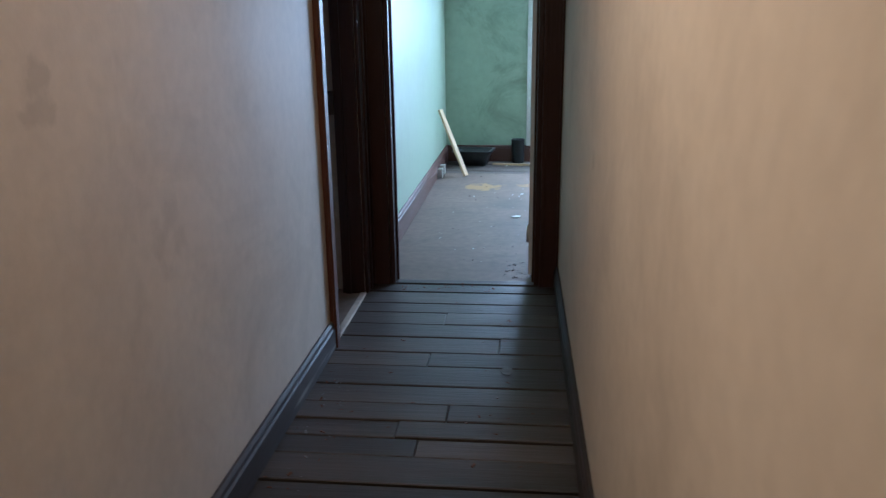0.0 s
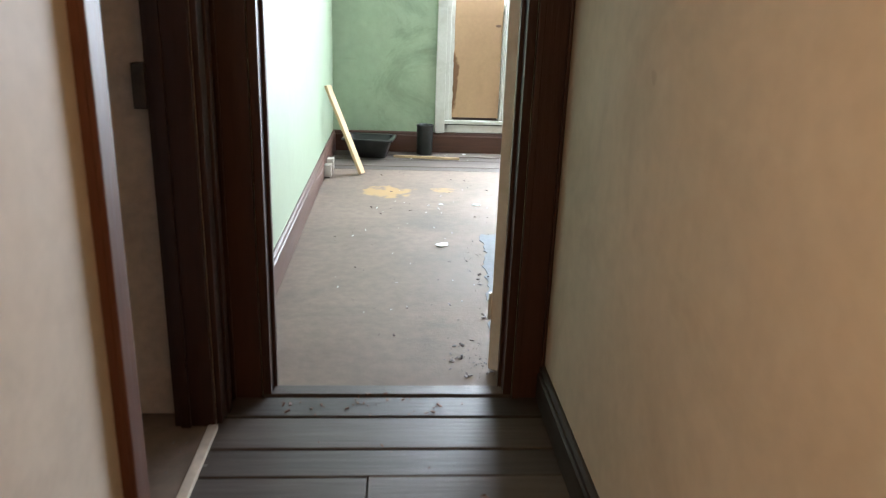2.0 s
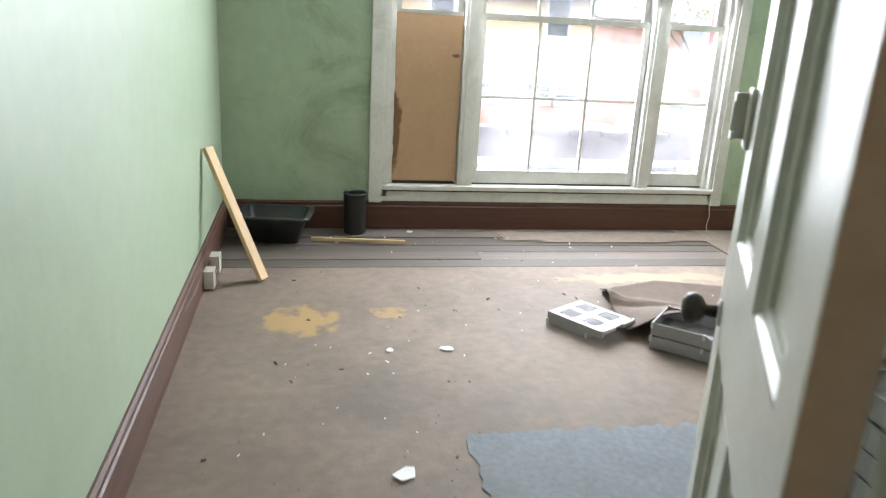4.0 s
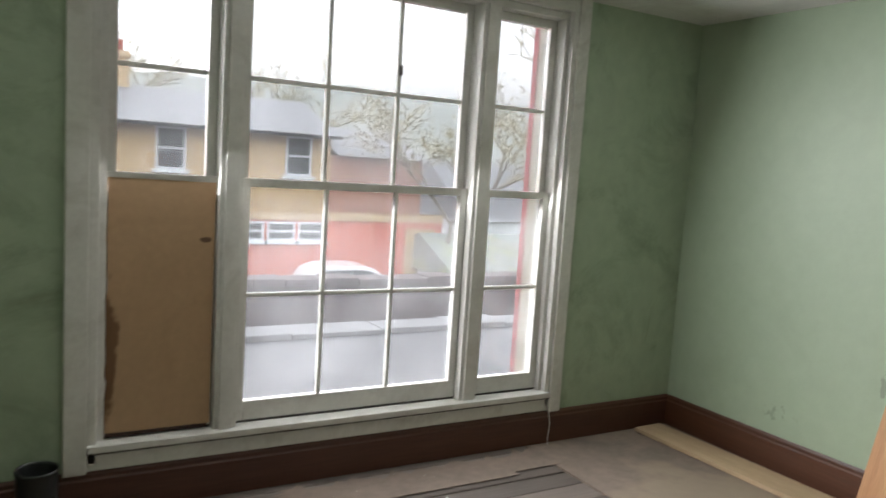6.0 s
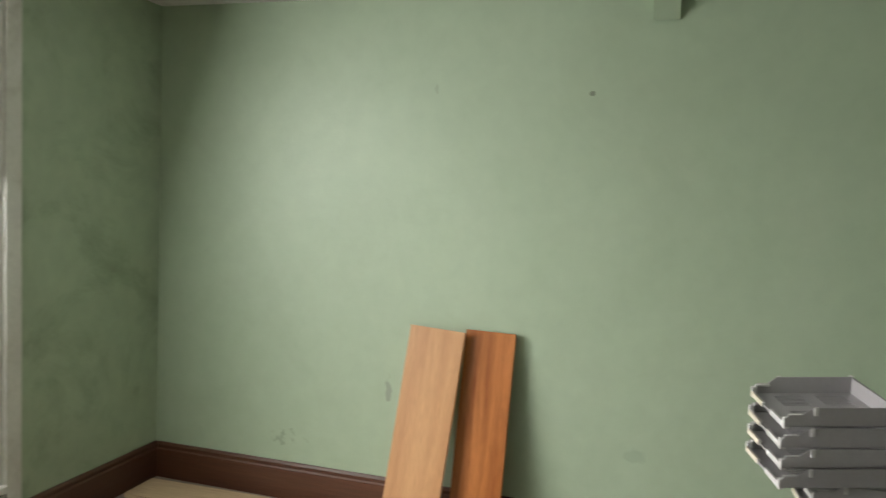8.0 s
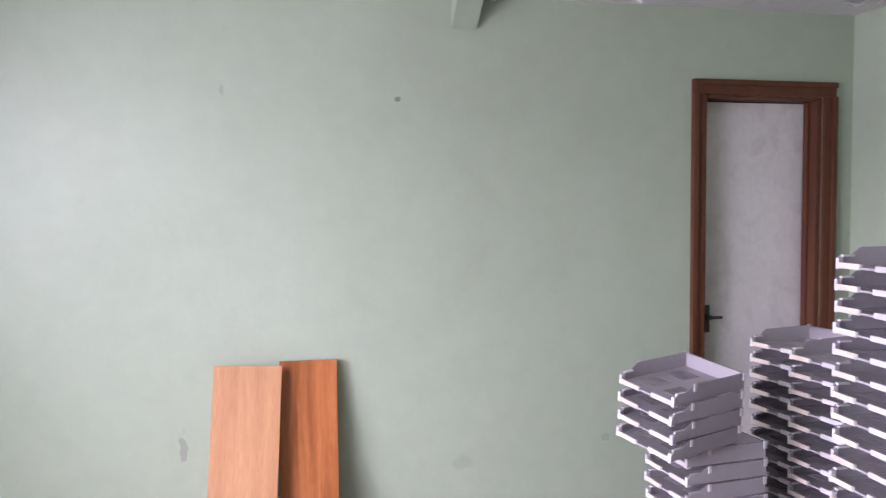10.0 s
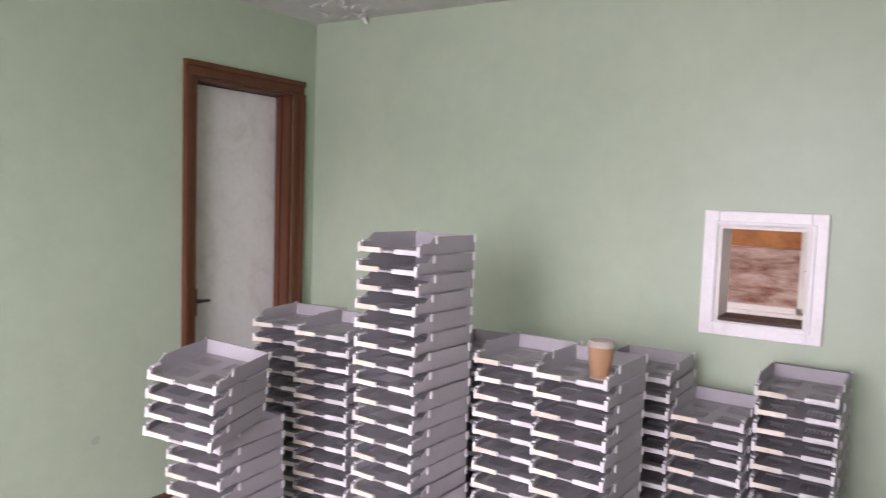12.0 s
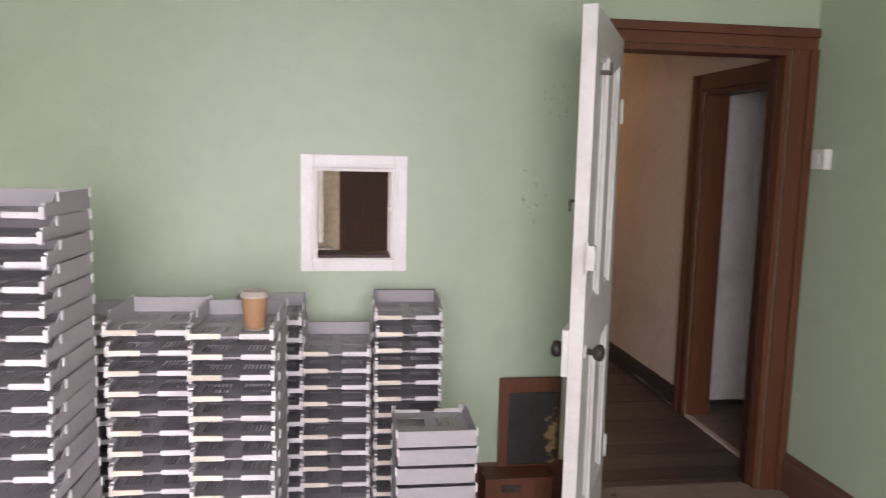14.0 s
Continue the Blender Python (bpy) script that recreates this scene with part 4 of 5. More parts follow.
def tub():
    th = thing("washing_up_tub", pose(0.33, 4.07, 0.003, 0, 0, -7), "black plastic washing-up tub standing in the corner", "tub")
    def ring(w, d, z, r):
        w, d, z = w * 1.17, d * 1.15, z * 1.2
        pts = []
        for cx, cy, a0 in ((w - r, d - r, 0), (-w + r, d - r, 90), (-w + r, -d + r, 180), (w - r, -d + r, 270)):
            for k in range(5):
                a = radians(a0 + k * 22.5)
                pts.append((cx + r * math.cos(a), cy + r * math.sin(a), z))
        return pts
    rows = [ring(0.125, 0.095, 0, 0.03), ring(0.165, 0.13, 0.13, 0.04), ring(0.185, 0.15, 0.133, 0.05), ring(0.186, 0.151, 0.124, 0.05), ring(0.188, 0.153, 0.124, 0.05), ring(0.187, 0.152, 0.138, 0.05), ring(0.161, 0.126, 0.136, 0.04), ring(0.121, 0.091, 0.004, 0.03)]
    def band(spans, caps):
        bm = bmesh.new()
        vs = [[bm.verts.new(p) for p in row] for row in rows]
        for a, b in spans:
            for i in range(20):
                j = (i + 1) % 20
                bm.faces.new((vs[a][i], vs[a][j], vs[b][j], vs[b][i])).smooth = True
        for c in caps:
            bm.faces.new(vs[c])
        bmesh.ops.delete(bm, geom=[v for v in bm.verts if not v.link_faces], context="VERTS")
        bmesh.ops.recalc_face_normals(bm, faces=bm.faces)
        return bm
    bowl = part("bowl", band([(0, 1), (6, 7)], (0, 7)), BLACK, th)
    part("rim", band([(1, 2), (2, 3), (3, 4), (4, 5), (5, 6)], ()), BLACK, bowl, "rolled rim of the tub")


tub()
bin_ = thing("waste_bin", pose(0.815, 4.19, 0.003), "narrow black cylindrical waste bin beside the window", "bin")
part("body", turned([(0.066, 0), (0.068, 0.004), (0.072, 0.245), (0.0745, 0.25), (0.0745, 0.262), (0.071, 0.262), (0.069, 0.25), (0.064, 0.01)], 32), BLACK, bin_)

for yb, zc in ((3.20, 0.052), (3.44, 0.052)):
    so = thing("wall_socket", pose(0.022, yb, zc), "off-white surface-mounted wall socket box on the skirting", "socket", "skirting sockets")
    part("box", boxes((0, -0.045, -0.045, 0.042, 0.045, 0.045), bevel=0.004), SOCKET, so)
    part("faceplate", boxes((0.042, -0.047, -0.047, 0.05, 0.047, 0.047), bevel=0.003), SOCKET, so)
    part("rocker", boxes((0.05, 0.012, 0.01, 0.055, 0.03, 0.034), bevel=0.002), SOCKET, so)
sw = thing("light_switch", pose(0.0, 0.115, 1.53), "off-white plastic light switch on the green wall", "switch")
part("faceplate", boxes((0, -0.045, -0.043, 0.034, 0.045, 0.043), bevel=0.005), SOCKET, sw)
part("rocker", boxes((0.034, -0.012, -0.02, 0.039, 0.012, 0.02), bevel=0.002), SOCKET, sw)

# brown board with a scorched black panel, above a low brown box
fb = thing("wooden_board", Matrix.Identity(4), "brown wooden board with a scorched black panel, propped on a box", "board")
part("backing", boxes((1.10, 0.024, 0.178, 1.372, 0.044, 0.572), bevel=0.004), REDWOOD, fb)
part("black_panel", boxes((1.112, 0.044, 0.19, 1.332, 0.052, 0.51), bevel=0.008), SCORCH, fb, "scorched black panel")
lowbox = thing("low_wooden_box", Matrix.Identity(4), "low brown wooden box with a dark metal latch, against the wall", "box")
part("body", boxes((1.16, 0.024, 0.003, 1.45, 0.16, 0.176), bevel=0.004), REDWOOD, lowbox)
part("latch", boxes((1.30, 0.16, 0.12, 1.38, 0.172, 0.15), bevel=0.004), IRON, lowbox, "dark metal latch")


# curled sheet of lino
def lino_flap():
    th = thing("lino_sheet", pose(0, 0, 0), "dark brown lino sheet lying loose, its front edge curled over trays", "lino sheet")
    bm = bmesh.new()
    nu, nv = 70, 44
    def spot(u, v):
        x = 1.96 + 1.36 * u
        yf = 2.5 - 0.48 * u + 0.03 * math.sin(9 * u)
        yb = 3.10 + 0.14 * min(1, u / 0.34) - 0.43 * max(0, u - 0.34)
        y = yf + (yb - yf) * v
        x += 0.38 * (v - 0.2) * max(0, 0.28 - u)
        edge = (1 - v) ** 2
        z = 0.006 + 0.006 * noise.noise((x * 3, y * 3, 0.5))
        z += 0.128 * math.exp(-(abs(x - 2.26) / 0.25) ** 4) * max(0, 1 - v * 1.9) ** 0.8
        z += 0.05 * math.exp(-((x - 2.02) / 0.06) ** 2) * math.exp(-((y - 2.95) / 0.12) ** 2)
        z += 0.03 * math.exp(-(((y - 2.86) - 0.2 * (2.3 - x)) / 0.05) ** 2) * math.exp(-((x - 2.15) / 0.18) ** 2)
        z += 0.012 * math.exp(-((y - 2.86 + 0.1 * x - 0.2) / 0.018) ** 2)
        z += 0.02 * edge * (0.5 + noise.noise((x * 2.2, 4, 1)))
        if u < 0.12:
            z += 0.02 * (0.12 - u) / 0.12 * edge
        if v in (0, 1) or u in (0, 1):
            x += 0.012 * noise.noise((u * 25, v * 25, 2)); y += 0.014 * noise.noise((u * 25, v * 25, 8))
        return Vector((x, y, max(z, 0.005)))
    top = [[bm.verts.new(spot(i / nu, j / nv)) for j in range(nv + 1)] for i in range(nu + 1)]
    for i in range(nu):
        for j in range(nv):
            f = bm.faces.new((top[i][j], top[i + 1][j], top[i + 1][j + 1], top[i][j + 1]))
            f.smooth = True
    sheet_ = bmesh.ops.extrude_face_region(bm, geom=bm.faces[:])
    bmesh.ops.translate(bm, verts=[g for g in sheet_["geom"] if isinstance(g, bmesh.types.BMVert)], vec=(0, 0, -0.003))
    bmesh.ops.recalc_face_normals(bm, faces=bm.faces)
    part("sheet", bm, FLAP, th)


lino_flap()

# thin wire hanging at the foot of the window
wire = bmesh.new()
pts = [Vector((3.285 + 0.006 * math.sin(i * 0.9), 4.262 - 0.004 * i * 0.2, 0.29 - 0.285 * i / 14)) for i in range(15)]
rings = [[wire.verts.new(p + Vector((0.0022 * math.cos(a), 0.0022 * math.sin(a), 0))) for a in (0, 1.57, 3.14, 4.71)] for p in pts]
for a, b in zip(rings, rings[1:]):
    for i in range(4):
        wire.faces.new((a[i], a[(i + 1) % 4], b[(i + 1) % 4], b[i]))
w_ = thing("loose_wire", Matrix.Identity(4), "thin pale wire hanging from the window board", "wire")
part("strand", wire, SOCKET, w_)


# ---- outside ----
GZ = -3.2
ASPHALT = surface("wet_asphalt", (0.05, 0.05, 0.052), (0.075, 0.075, 0.078), 0.4, 0.45, 0.2, 20)
ROOFING = surface("wet_grey_roofing_felt", (0.1, 0.1, 0.104), (0.14, 0.14, 0.145), 0.9, 0.6, 0.15, 14, spec=0.5, dirt=(0.2, 0.2, 0.203), dirt_amount=0.6, dirt_scale=0.8, rough_vary=0.3)
COPING = surface("pale_coping_stone", (0.19, 0.19, 0.195), (0.26, 0.26, 0.265), 2.2, 0.9, 0.3, 20, spec=0.1, dirt=(0.3, 0.3, 0.3), dirt_amount=0.5, dirt_scale=3)
STONE = surface("dark_purple_stone_wall", (0.10, 0.085, 0.085), (0.17, 0.14, 0.135), 2.5, 0.95, 0.6, 8, spec=0.05)
REDPAINT = surface("red_masonry_paint", (0.46, 0.12, 0.075), (0.52, 0.15, 0.095), 0.8, 0.75, 0.2, 15, dirt=(0.36, 0.12, 0.08), dirt_amount=0.4, dirt_scale=0.6)
YELLOWBRICK = surface("yellow_brick_wall", (0.42, 0.30, 0.17), (0.52, 0.39, 0.23), 1.5, 0.85, 0.4, 9, dirt=(0.33, 0.24, 0.15), dirt_amount=0.5, dirt_scale=2)
PLUMBRICK = surface("plum_brick_wall", (0.36, 0.2, 0.15), (0.43, 0.26, 0.2), 1.5, 0.85, 0.4, 9)
SLATE = surface("grey_slate_roof", (0.16, 0.165, 0.175), (0.22, 0.225, 0.24), 2.5, 0.6, 0.4, 10, dirt=(0.3, 0.3, 0.29), dirt_amount=0.4)
MOSS = surface("mossy_roof_sheet", (0.20, 0.22, 0.2), (0.27, 0.29, 0.27), 2.5, 0.8, 0.4, 10, dirt=(0.24, 0.27, 0.05), dirt_amount=0.9, dirt_scale=0.9)
PALE = surface("pale_painted_boards", (0.55, 0.58, 0.6), (0.62, 0.65, 0.67), 2, 0.6)
BARK = surface("grey_brown_bark", (0.14, 0.12, 0.09), (0.2, 0.17, 0.13), 4, 0.9, 0.5, 15)
TWIG = surface("ochre_twigs", (0.22, 0.19, 0.1), (0.3, 0.26, 0.14), 3, 0.9, 0.2, 15)
LEAF = surface("olive_winter_leaves", (0.2, 0.18, 0.08), (0.3, 0.25, 0.11), 2, 0.8, 0.1, 15)
HILLMAT = surface("distant_winter_hillside", (0.16, 0.18, 0.17), (0.24, 0.25, 0.23), 0.06, 0.95, 0.0, dirt=(0.12, 0.14, 0.13), dirt_amount=0.6, dirt_scale=0.12)
DARKGLASS = surface("dark_window_glass", (0.06, 0.065, 0.07), (0.09, 0.095, 0.1), 1.0, 0.12, 0.0, rough_vary=0.05)
CARWHITE = surface("white_car_paint", (0.72, 0.73, 0.74), (0.76, 0.77, 0.78), 2, 0.22, 0.0, rough_vary=0.05)
RUBBER = surface("tyre_rubber", (0.02, 0.02, 0.02), (0.03, 0.03, 0.03), 6, 0.8)

g = bmesh.new()
N = 24
for j in range(N + 1):
    for i in range(N + 1):
        g.verts.new((-400 + 800 * i / N, 4.8 + 900 * (j / N) ** 2, GZ))
g.verts.ensure_lookup_table()
for j in range(N):
    for i in range(N):
        a = j * (N + 1) + i
        g.faces.new((g.verts[a], g.verts[a + 1], g.verts[a + N + 2], g.verts[a + N + 1]))
setting("ground", g, ASPHALT, "wet asphalt yard and road below the window", "ground")

hill = bmesh.new()
rows = []
for j in range(9):
    row = []
    for i in range(61):
        a = radians(-75 + 150 * i / 60)
        r = 190 + 30 * j
        top = 46 - 0.25 * (i - 30) + 8 * noise.noise((i * 0.16, 2, 5)) + 5 * noise.noise((i * 0.6, 7, 1)) + 3 * noise.noise((i * 1.7, 4, 1))
        row.append(hill.verts.new((r * math.sin(a), r * math.cos(a), GZ - 1 + top * math.sin(math.pi / 2 * j / 8))))
    rows.append(row)
for a, b in zip(rows, rows[1:]):
    for i in range(60):
        f = hill.faces.new((a[i], a[i + 1], b[i + 1], b[i]))
        f.smooth = True
setting("backdrop", hill, HILLMAT, "wooded grey-green hillside in the distance", "hill")

flat_roof = thing("flat_roof", pose(0, 0, 0), "wet grey felt flat roof with a pale coping, below the window", "roof")
part("deck", boxes((-6, D + 0.43, GZ, 16, 8.55, -0.42)), ROOFING, flat_roof)
random.seed(8)
cx = -6.0
while cx < 16:
    L = random.uniform(0.7, 1.3)
    part("coping_stone", boxes((cx, 8.5 + random.uniform(0, 0.05), -0.42, cx + L - 0.012, 8.98 + random.uniform(-0.04, 0.05), -0.36 + random.uniform(-0.01, 0.012)), bevel=0.015), COPING, flat_roof)
    cx += L
part("parapet", boxes((-6, 8.55, GZ, 16, 8.95, -0.42)), STONE, flat_roof)

yard_wall = thing("boundary_wall", pose(0, 13.2, GZ), "dark stone boundary wall with rough coping", "wall")
part("wall", boxes((-16, -0.2, 0, 24, 0.2, 2.56)), STONE, yard_wall)
cx = -16
while cx < 24:
    L = random.uniform(0.4, 0.75)
    part("coping_stone", boxes((cx, -0.26, 2.56, cx + L - 0.02, 0.26, 2.64 + random.uniform(0, 0.05)), bevel=0.02), STONE, yard_wall)
    cx += L


def sash_window(parent, x0, x1, z0, z1, y):
    """A small far window with frame, sill, panes and a meeting rail, facing -y."""
    w = part("window", boxes((x0, y - 0.03, z0, x0 + 0.07, y + 0.04, z1), (x1 - 0.07, y - 0.03, z0, x1, y + 0.04, z1), (x0 + 0.07, y - 0.03, z1 - 0.07, x1 - 0.07, y + 0.04, z1),
                             (x0 + 0.07, y - 0.03, z0, x1 - 0.07, y + 0.04, z0 + 0.07), (x0 + 0.07, y - 0.025, (z0 + z1) / 2 - 0.035, x1 - 0.07, y + 0.035, (z0 + z1) / 2 + 0.035)), PALE, parent)
    part("pane", boxes((x0 + 0.07, y, z0 + 0.07, x1 - 0.07, y + 0.02, (z0 + z1) / 2 - 0.035)), DARKGLASS, w)
    part("pane", boxes((x0 + 0.07, y, (z0 + z1) / 2 + 0.035, x1 - 0.07, y + 0.02, z1 - 0.07)), DARKGLASS, w)
    part("sill", boxes((x0 - 0.1, y - 0.12, z0 - 0.1, x1 + 0.1, y + 0.02, z0)), PALE, w)


house = thing("terraced_house", pose(0, 24, GZ), "two-storey house, red painted below and yellow brick above", "house")
part("lower_wall", boxes((-14, 0, 0, 13.9, 7, 2.72)), REDPAINT, house)
part("string_course", boxes((-14, -0.06, 2.72, 13.9, 0.0, 3.0)), YELLOWBRICK, house)
part("upper_wall", boxes((-14, 0.0, 2.72, 9.6, 7, 5.42)), YELLOWBRICK, house)
part("upper_wall", boxes((9.6, 0.06, 2.72, 13.0, 7, 4.85)), PLUMBRICK, house)
part("lower_wall", boxes((12.45, -0.03, 0.0, 13.6, 0.0, 2.5)), YELLOWBRICK, house, "cream painted strip of wall")
part("roof", prism([(-0.4, 5.42), (7.4, 5.42), (3.5, 6.7)], -14.3, 9.8, "x"), SLATE, house)
part("roof", prism([(-0.2, 4.85), (7.2, 4.85), (3.5, 5.9)], 9.82, 13.2, "x"), SLATE, house)
part("gutter", boxes((-14.3, -0.5, 5.34, 9.8, -0.4, 5.44)), RUBBER, house)
for xw in (-9.5, -6.0, -2.4, 0.8, 4.25, 8.1):
    sash_window(house, xw, xw + 0.85, 4.12, 5.36, -0.01)
for xw in (-8, -4.2, -0.6, 1.0, 5.6, 6.6, 7.6, 8.6):
    sash_window(house, xw, xw + 0.9, 2.05, 2.66, -0.01)
for xc in (-8.0, 3.0):
    ch = part("chimney", boxes((xc, 3.1, 6.3, xc + 0.9, 3.8, 7.7), (xc - 0.06, 3.04, 7.5, xc + 0.96, 3.86, 7.6)), YELLOWBRICK, house)
    for dx in (0.2, 0.65):
        part("chimney_pot", turned([(0.12, 7.7), (0.1, 8.05), (0.12, 8.07)], 12, Matrix.Translation((xc + dx, 3.45, 0))), REDPAINT, ch)

shed = thing("outbuilding", pose(0, 21.2, GZ), "low outbuilding with pale walls and a mossy sheet roof", "outbuilding")
part("wall", boxes((13.0, 0, 0, 22.5, 5, 1.2)), PALE, shed)
part("roof", prism([(-0.25, 1.15), (5.25, 1.15), (5.25, 1.25), (2.5, 2.4), (-0.25, 1.25)], 12.8, 22.7, "x"), MOSS, shed)
barn = thing("slate_building", pose(0, 27, GZ), "long grey building with a slate roof behind trees", "building")
part("wall", boxes((17, 0, 0, 40, 7, 2.6)), PALE, barn)
part("roof", prism([(-0.4, 2.6), (7.4, 2.6), (3.5, 5.0)], 16.7, 40.3, "x"), SLATE, barn)


def car():
    th = thing("parked_car", pose(10.1, 22.7, GZ, 0, 0, 0), "white parked hatchback beside the red house", "car")
    lower = [(-2.1, 0.35), (-2.12, 0.7), (-2.0, 0.88), (-1.75, 0.95), (1.0, 0.93), (1.95, 0.78), (2.1, 0.55), (2.08, 0.3)]
    part("body", prism(lower, -0.85, 0.85, "y", 0.05), CARWHITE, th)
    cabin = [(-1.95, 0.92), (-1.6, 1.38), (-1.2, 1.5), (0.0, 1.5), (0.35, 1.42), (1.1, 0.92)]
    part("cabin", prism(cabin, -0.72, 0.72, "y", 0.06), CARWHITE, th)
    part("side_window", prism([(-1.45, 0.98), (-1.3, 1.36), (-0.45, 1.4), (-0.45, 0.98)], -0.735, -0.70, "y"), DARKGLASS, th)
    part("side_window", prism([(-0.38, 0.98), (-0.38, 1.4), (0.2, 1.36), (0.78, 0.98)], -0.735, -0.70, "y"), DARKGLASS, th)
    for xw in (-1.35, 1.3):
        for yw in (-0.86, 0.66):
            wl_ = part("wheel", turned([(0.2, 0), (0.31, 0.01), (0.32, 0.04), (0.32, 0.16), (0.31, 0.19), (0.2, 0.2)], 24, Matrix.Translation((xw, yw + 0.2, 0.32)) @ pose(0, 0, 0, 90)), RUBBER, th)
            part("rim", turned([(0.05, -0.005), (0.2, 0.0), (0.2, 0.205), (0.05, 0.207)], 20, Matrix.Translation((xw, yw + 0.2, 0.32)) @ pose(0, 0, 0, 90)), CARWHITE, wl_)
    part("headlight", boxes((1.8, -0.86, 0.66, 2.06, -0.6, 0.78), bevel=0.03), DARKGLASS, th)
    part("tail_light", boxes((-2.13, -0.86, 0.7, -1.95, -0.66, 0.9), bevel=0.03), REDPAINT, th)
    part("wing_mirror", boxes((0.75, -0.98, 0.95, 0.9, -0.84, 1.08), bevel=0.03), CARWHITE, th)


car()


def tree(x, y, height, seed, spread, label, leafy=0.25):
    """A bare winter tree: a forking trunk with tapering limbs, many twigs and a thin scatter of leaf clumps."""
    rnd = random.Random(seed)
    th = thing("tree", pose(x, y, GZ), label, "tree", "bare trees over the road")
    limbs, twigs, leaves = bmesh.new(), [], bmesh.new()
    def tube(bm, a, b, ra, rb, k=5):
        ax = (b - a).normalized()
        u = ax.orthogonal().normalized()
        v = ax.cross(u)
        lo = [bm.verts.new(a + (u * math.cos(2 * math.pi * i / k) + v * math.sin(2 * math.pi * i / k)) * ra) for i in range(k)]
        hi = [bm.verts.new(b + (u * math.cos(2 * math.pi * i / k) + v * math.sin(2 * math.pi * i / k)) * rb) for i in range(k)]
        for i in range(k):
            bm.faces.new((lo[i], lo[(i + 1) % k], hi[(i + 1) % k], hi[i]))
    trunk, crown = bmesh.new(), bmesh.new()
    def grow(p, dirn, length, r, level):
        q = p + dirn * length
        mid = p + dirn * length * 0.5 + Vector((rnd.uniform(-1, 1), rnd.uniform(-1, 1), rnd.uniform(-0.3, 0.6))) * length * 0.07
        bm = trunk if level == 0 else (limbs if level < 3 else crown)
        k = 8 if level == 0 else (5 if level < 3 else 3)
        tube(bm, p, mid, r, r * 0.82, k)
        tube(bm, mid, q, r * 0.82, r * 0.62, k)
        if level >= 6:
            if rnd.random() < leafy:
                for _ in range(3):
                    c = q + Vector((rnd.uniform(-1, 1), rnd.uniform(-1, 1), rnd.uniform(-1, 1))) * 0.2
                    s = rnd.uniform(0.03, 0.065)
                    n1 = Vector((rnd.uniform(-1, 1), rnd.uniform(-1, 1), rnd.uniform(-1, 1))).normalized()
                    n2 = n1.orthogonal().normalized()
                    n3 = n1.cross(n2)
                    vs = [leaves.verts.new(c + n2 * s), leaves.verts.new(c + n3 * s * 0.6), leaves.verts.new(c - n2 * s), leaves.verts.new(c - n3 * s * 0.6 + n1 * s * 0.3)]
                    leaves.faces.new(vs)
            return
        for i in range(3 if level < 4 else 3):
            t = (mid if i == 0 and level else q) if level else q
            nd = (dirn * rnd.uniform(0.6, 1.0) + Vector((rnd.uniform(-1, 1), rnd.uniform(-1, 1), rnd.uniform(-0.35, 0.7))) * spread).normalized()
            grow(t, nd, length * rnd.uniform(0.6, 0.82), max(r * 0.6, 0.011), level + 1)
    grow(Vector((0, 0, 0)), Vector((0.04, 0.02, 1)).normalized(), height * 0.29, height * 0.013, 0)
    part("trunk", trunk, BARK, th)
    part("limbs", limbs, BARK, th)
    c = part("crown", crown, TWIG, th)
    if leaves.faces:
        part("leaves", leaves, LEAF, c)
    else:
        leaves.free()


tree(13.6, 23.0, 9.5, 3, 0.85, "bare spreading winter tree with ochre twigs", 0.9)
tree(18.5, 24.5, 15.5, 5, 0.7, "tall bare tree with fine grey twigs", 0.15)
tree(24.0, 26.0, 11.5, 9, 0.7, "tall bare tree behind the outbuilding", 0.3)
tree(4.5, 38.0, 11.0, 14, 0.75, "bare tree showing over the house roofs", 0.4)
tree(12.5, 36.0, 11.5, 21, 0.8, "round-headed bare tree behind the house", 0.7)


# ---- small things ----
def scrap(name, x, y, z, size, seed, material, label, category, group=""):
    rnd = random.Random(seed)
    th = thing(name, pose(x, y, z, 0, 0, rnd.uniform(0, 360)), label, category, group)
    bm = bmesh.new()
    k = 9
    pts = [(size * rnd.uniform(0.65, 1.1) * math.cos(2 * math.pi * i / k), size * rnd.uniform(0.5, 0.9) * math.sin(2 * math.pi * i / k), rnd.uniform(0.001, 0.006)) for i in range(k)]
    top = [bm.verts.new((p[0], p[1], p[2] + 0.0015)) for p in pts]
    low = [bm.verts.new(p) for p in pts]
    bm.faces.new(top)
    bm.faces.new(low[::-1])
    for i in range(k):
        bm.faces.new((low[i], low[(i + 1) % k], top[(i + 1) % k], top[i]))
    part("sheet", bm, material, th)


scrap("paper_scrap", 0.817, 1.535, 0.002, 0.05, 1, PAPER, "torn white paper scrap lying on the lino", "paper scrap", "paper scraps")
scrap("paper_scrap", 1.10, 2.42, 0.002, 0.03, 2, PAPER, "small white paper scrap lying on the lino", "paper scrap", "paper scraps")
scrap("paper_scrap", 0.86, 2.42, 0.002, 0.022, 3, PAPER, "small white paper scrap lying on the lino", "paper scrap", "paper scraps")
scrap("paper_scrap", 1.17, 4.2, 0.002, 0.03, 5, PAPER, "small white paper scrap under the window", "paper scrap", "paper scraps")
scrap("wood_chip", 0.80, -1.28, 0.003, 0.04, 6, PLANK, "pale splintered wood chip on the floorboards", "wood chip")
scrap("dirt_clod", 0.80, -0.70, 0.003, 0.018, 7, REDWOOD, "small brown clod on the floorboards", "dirt")


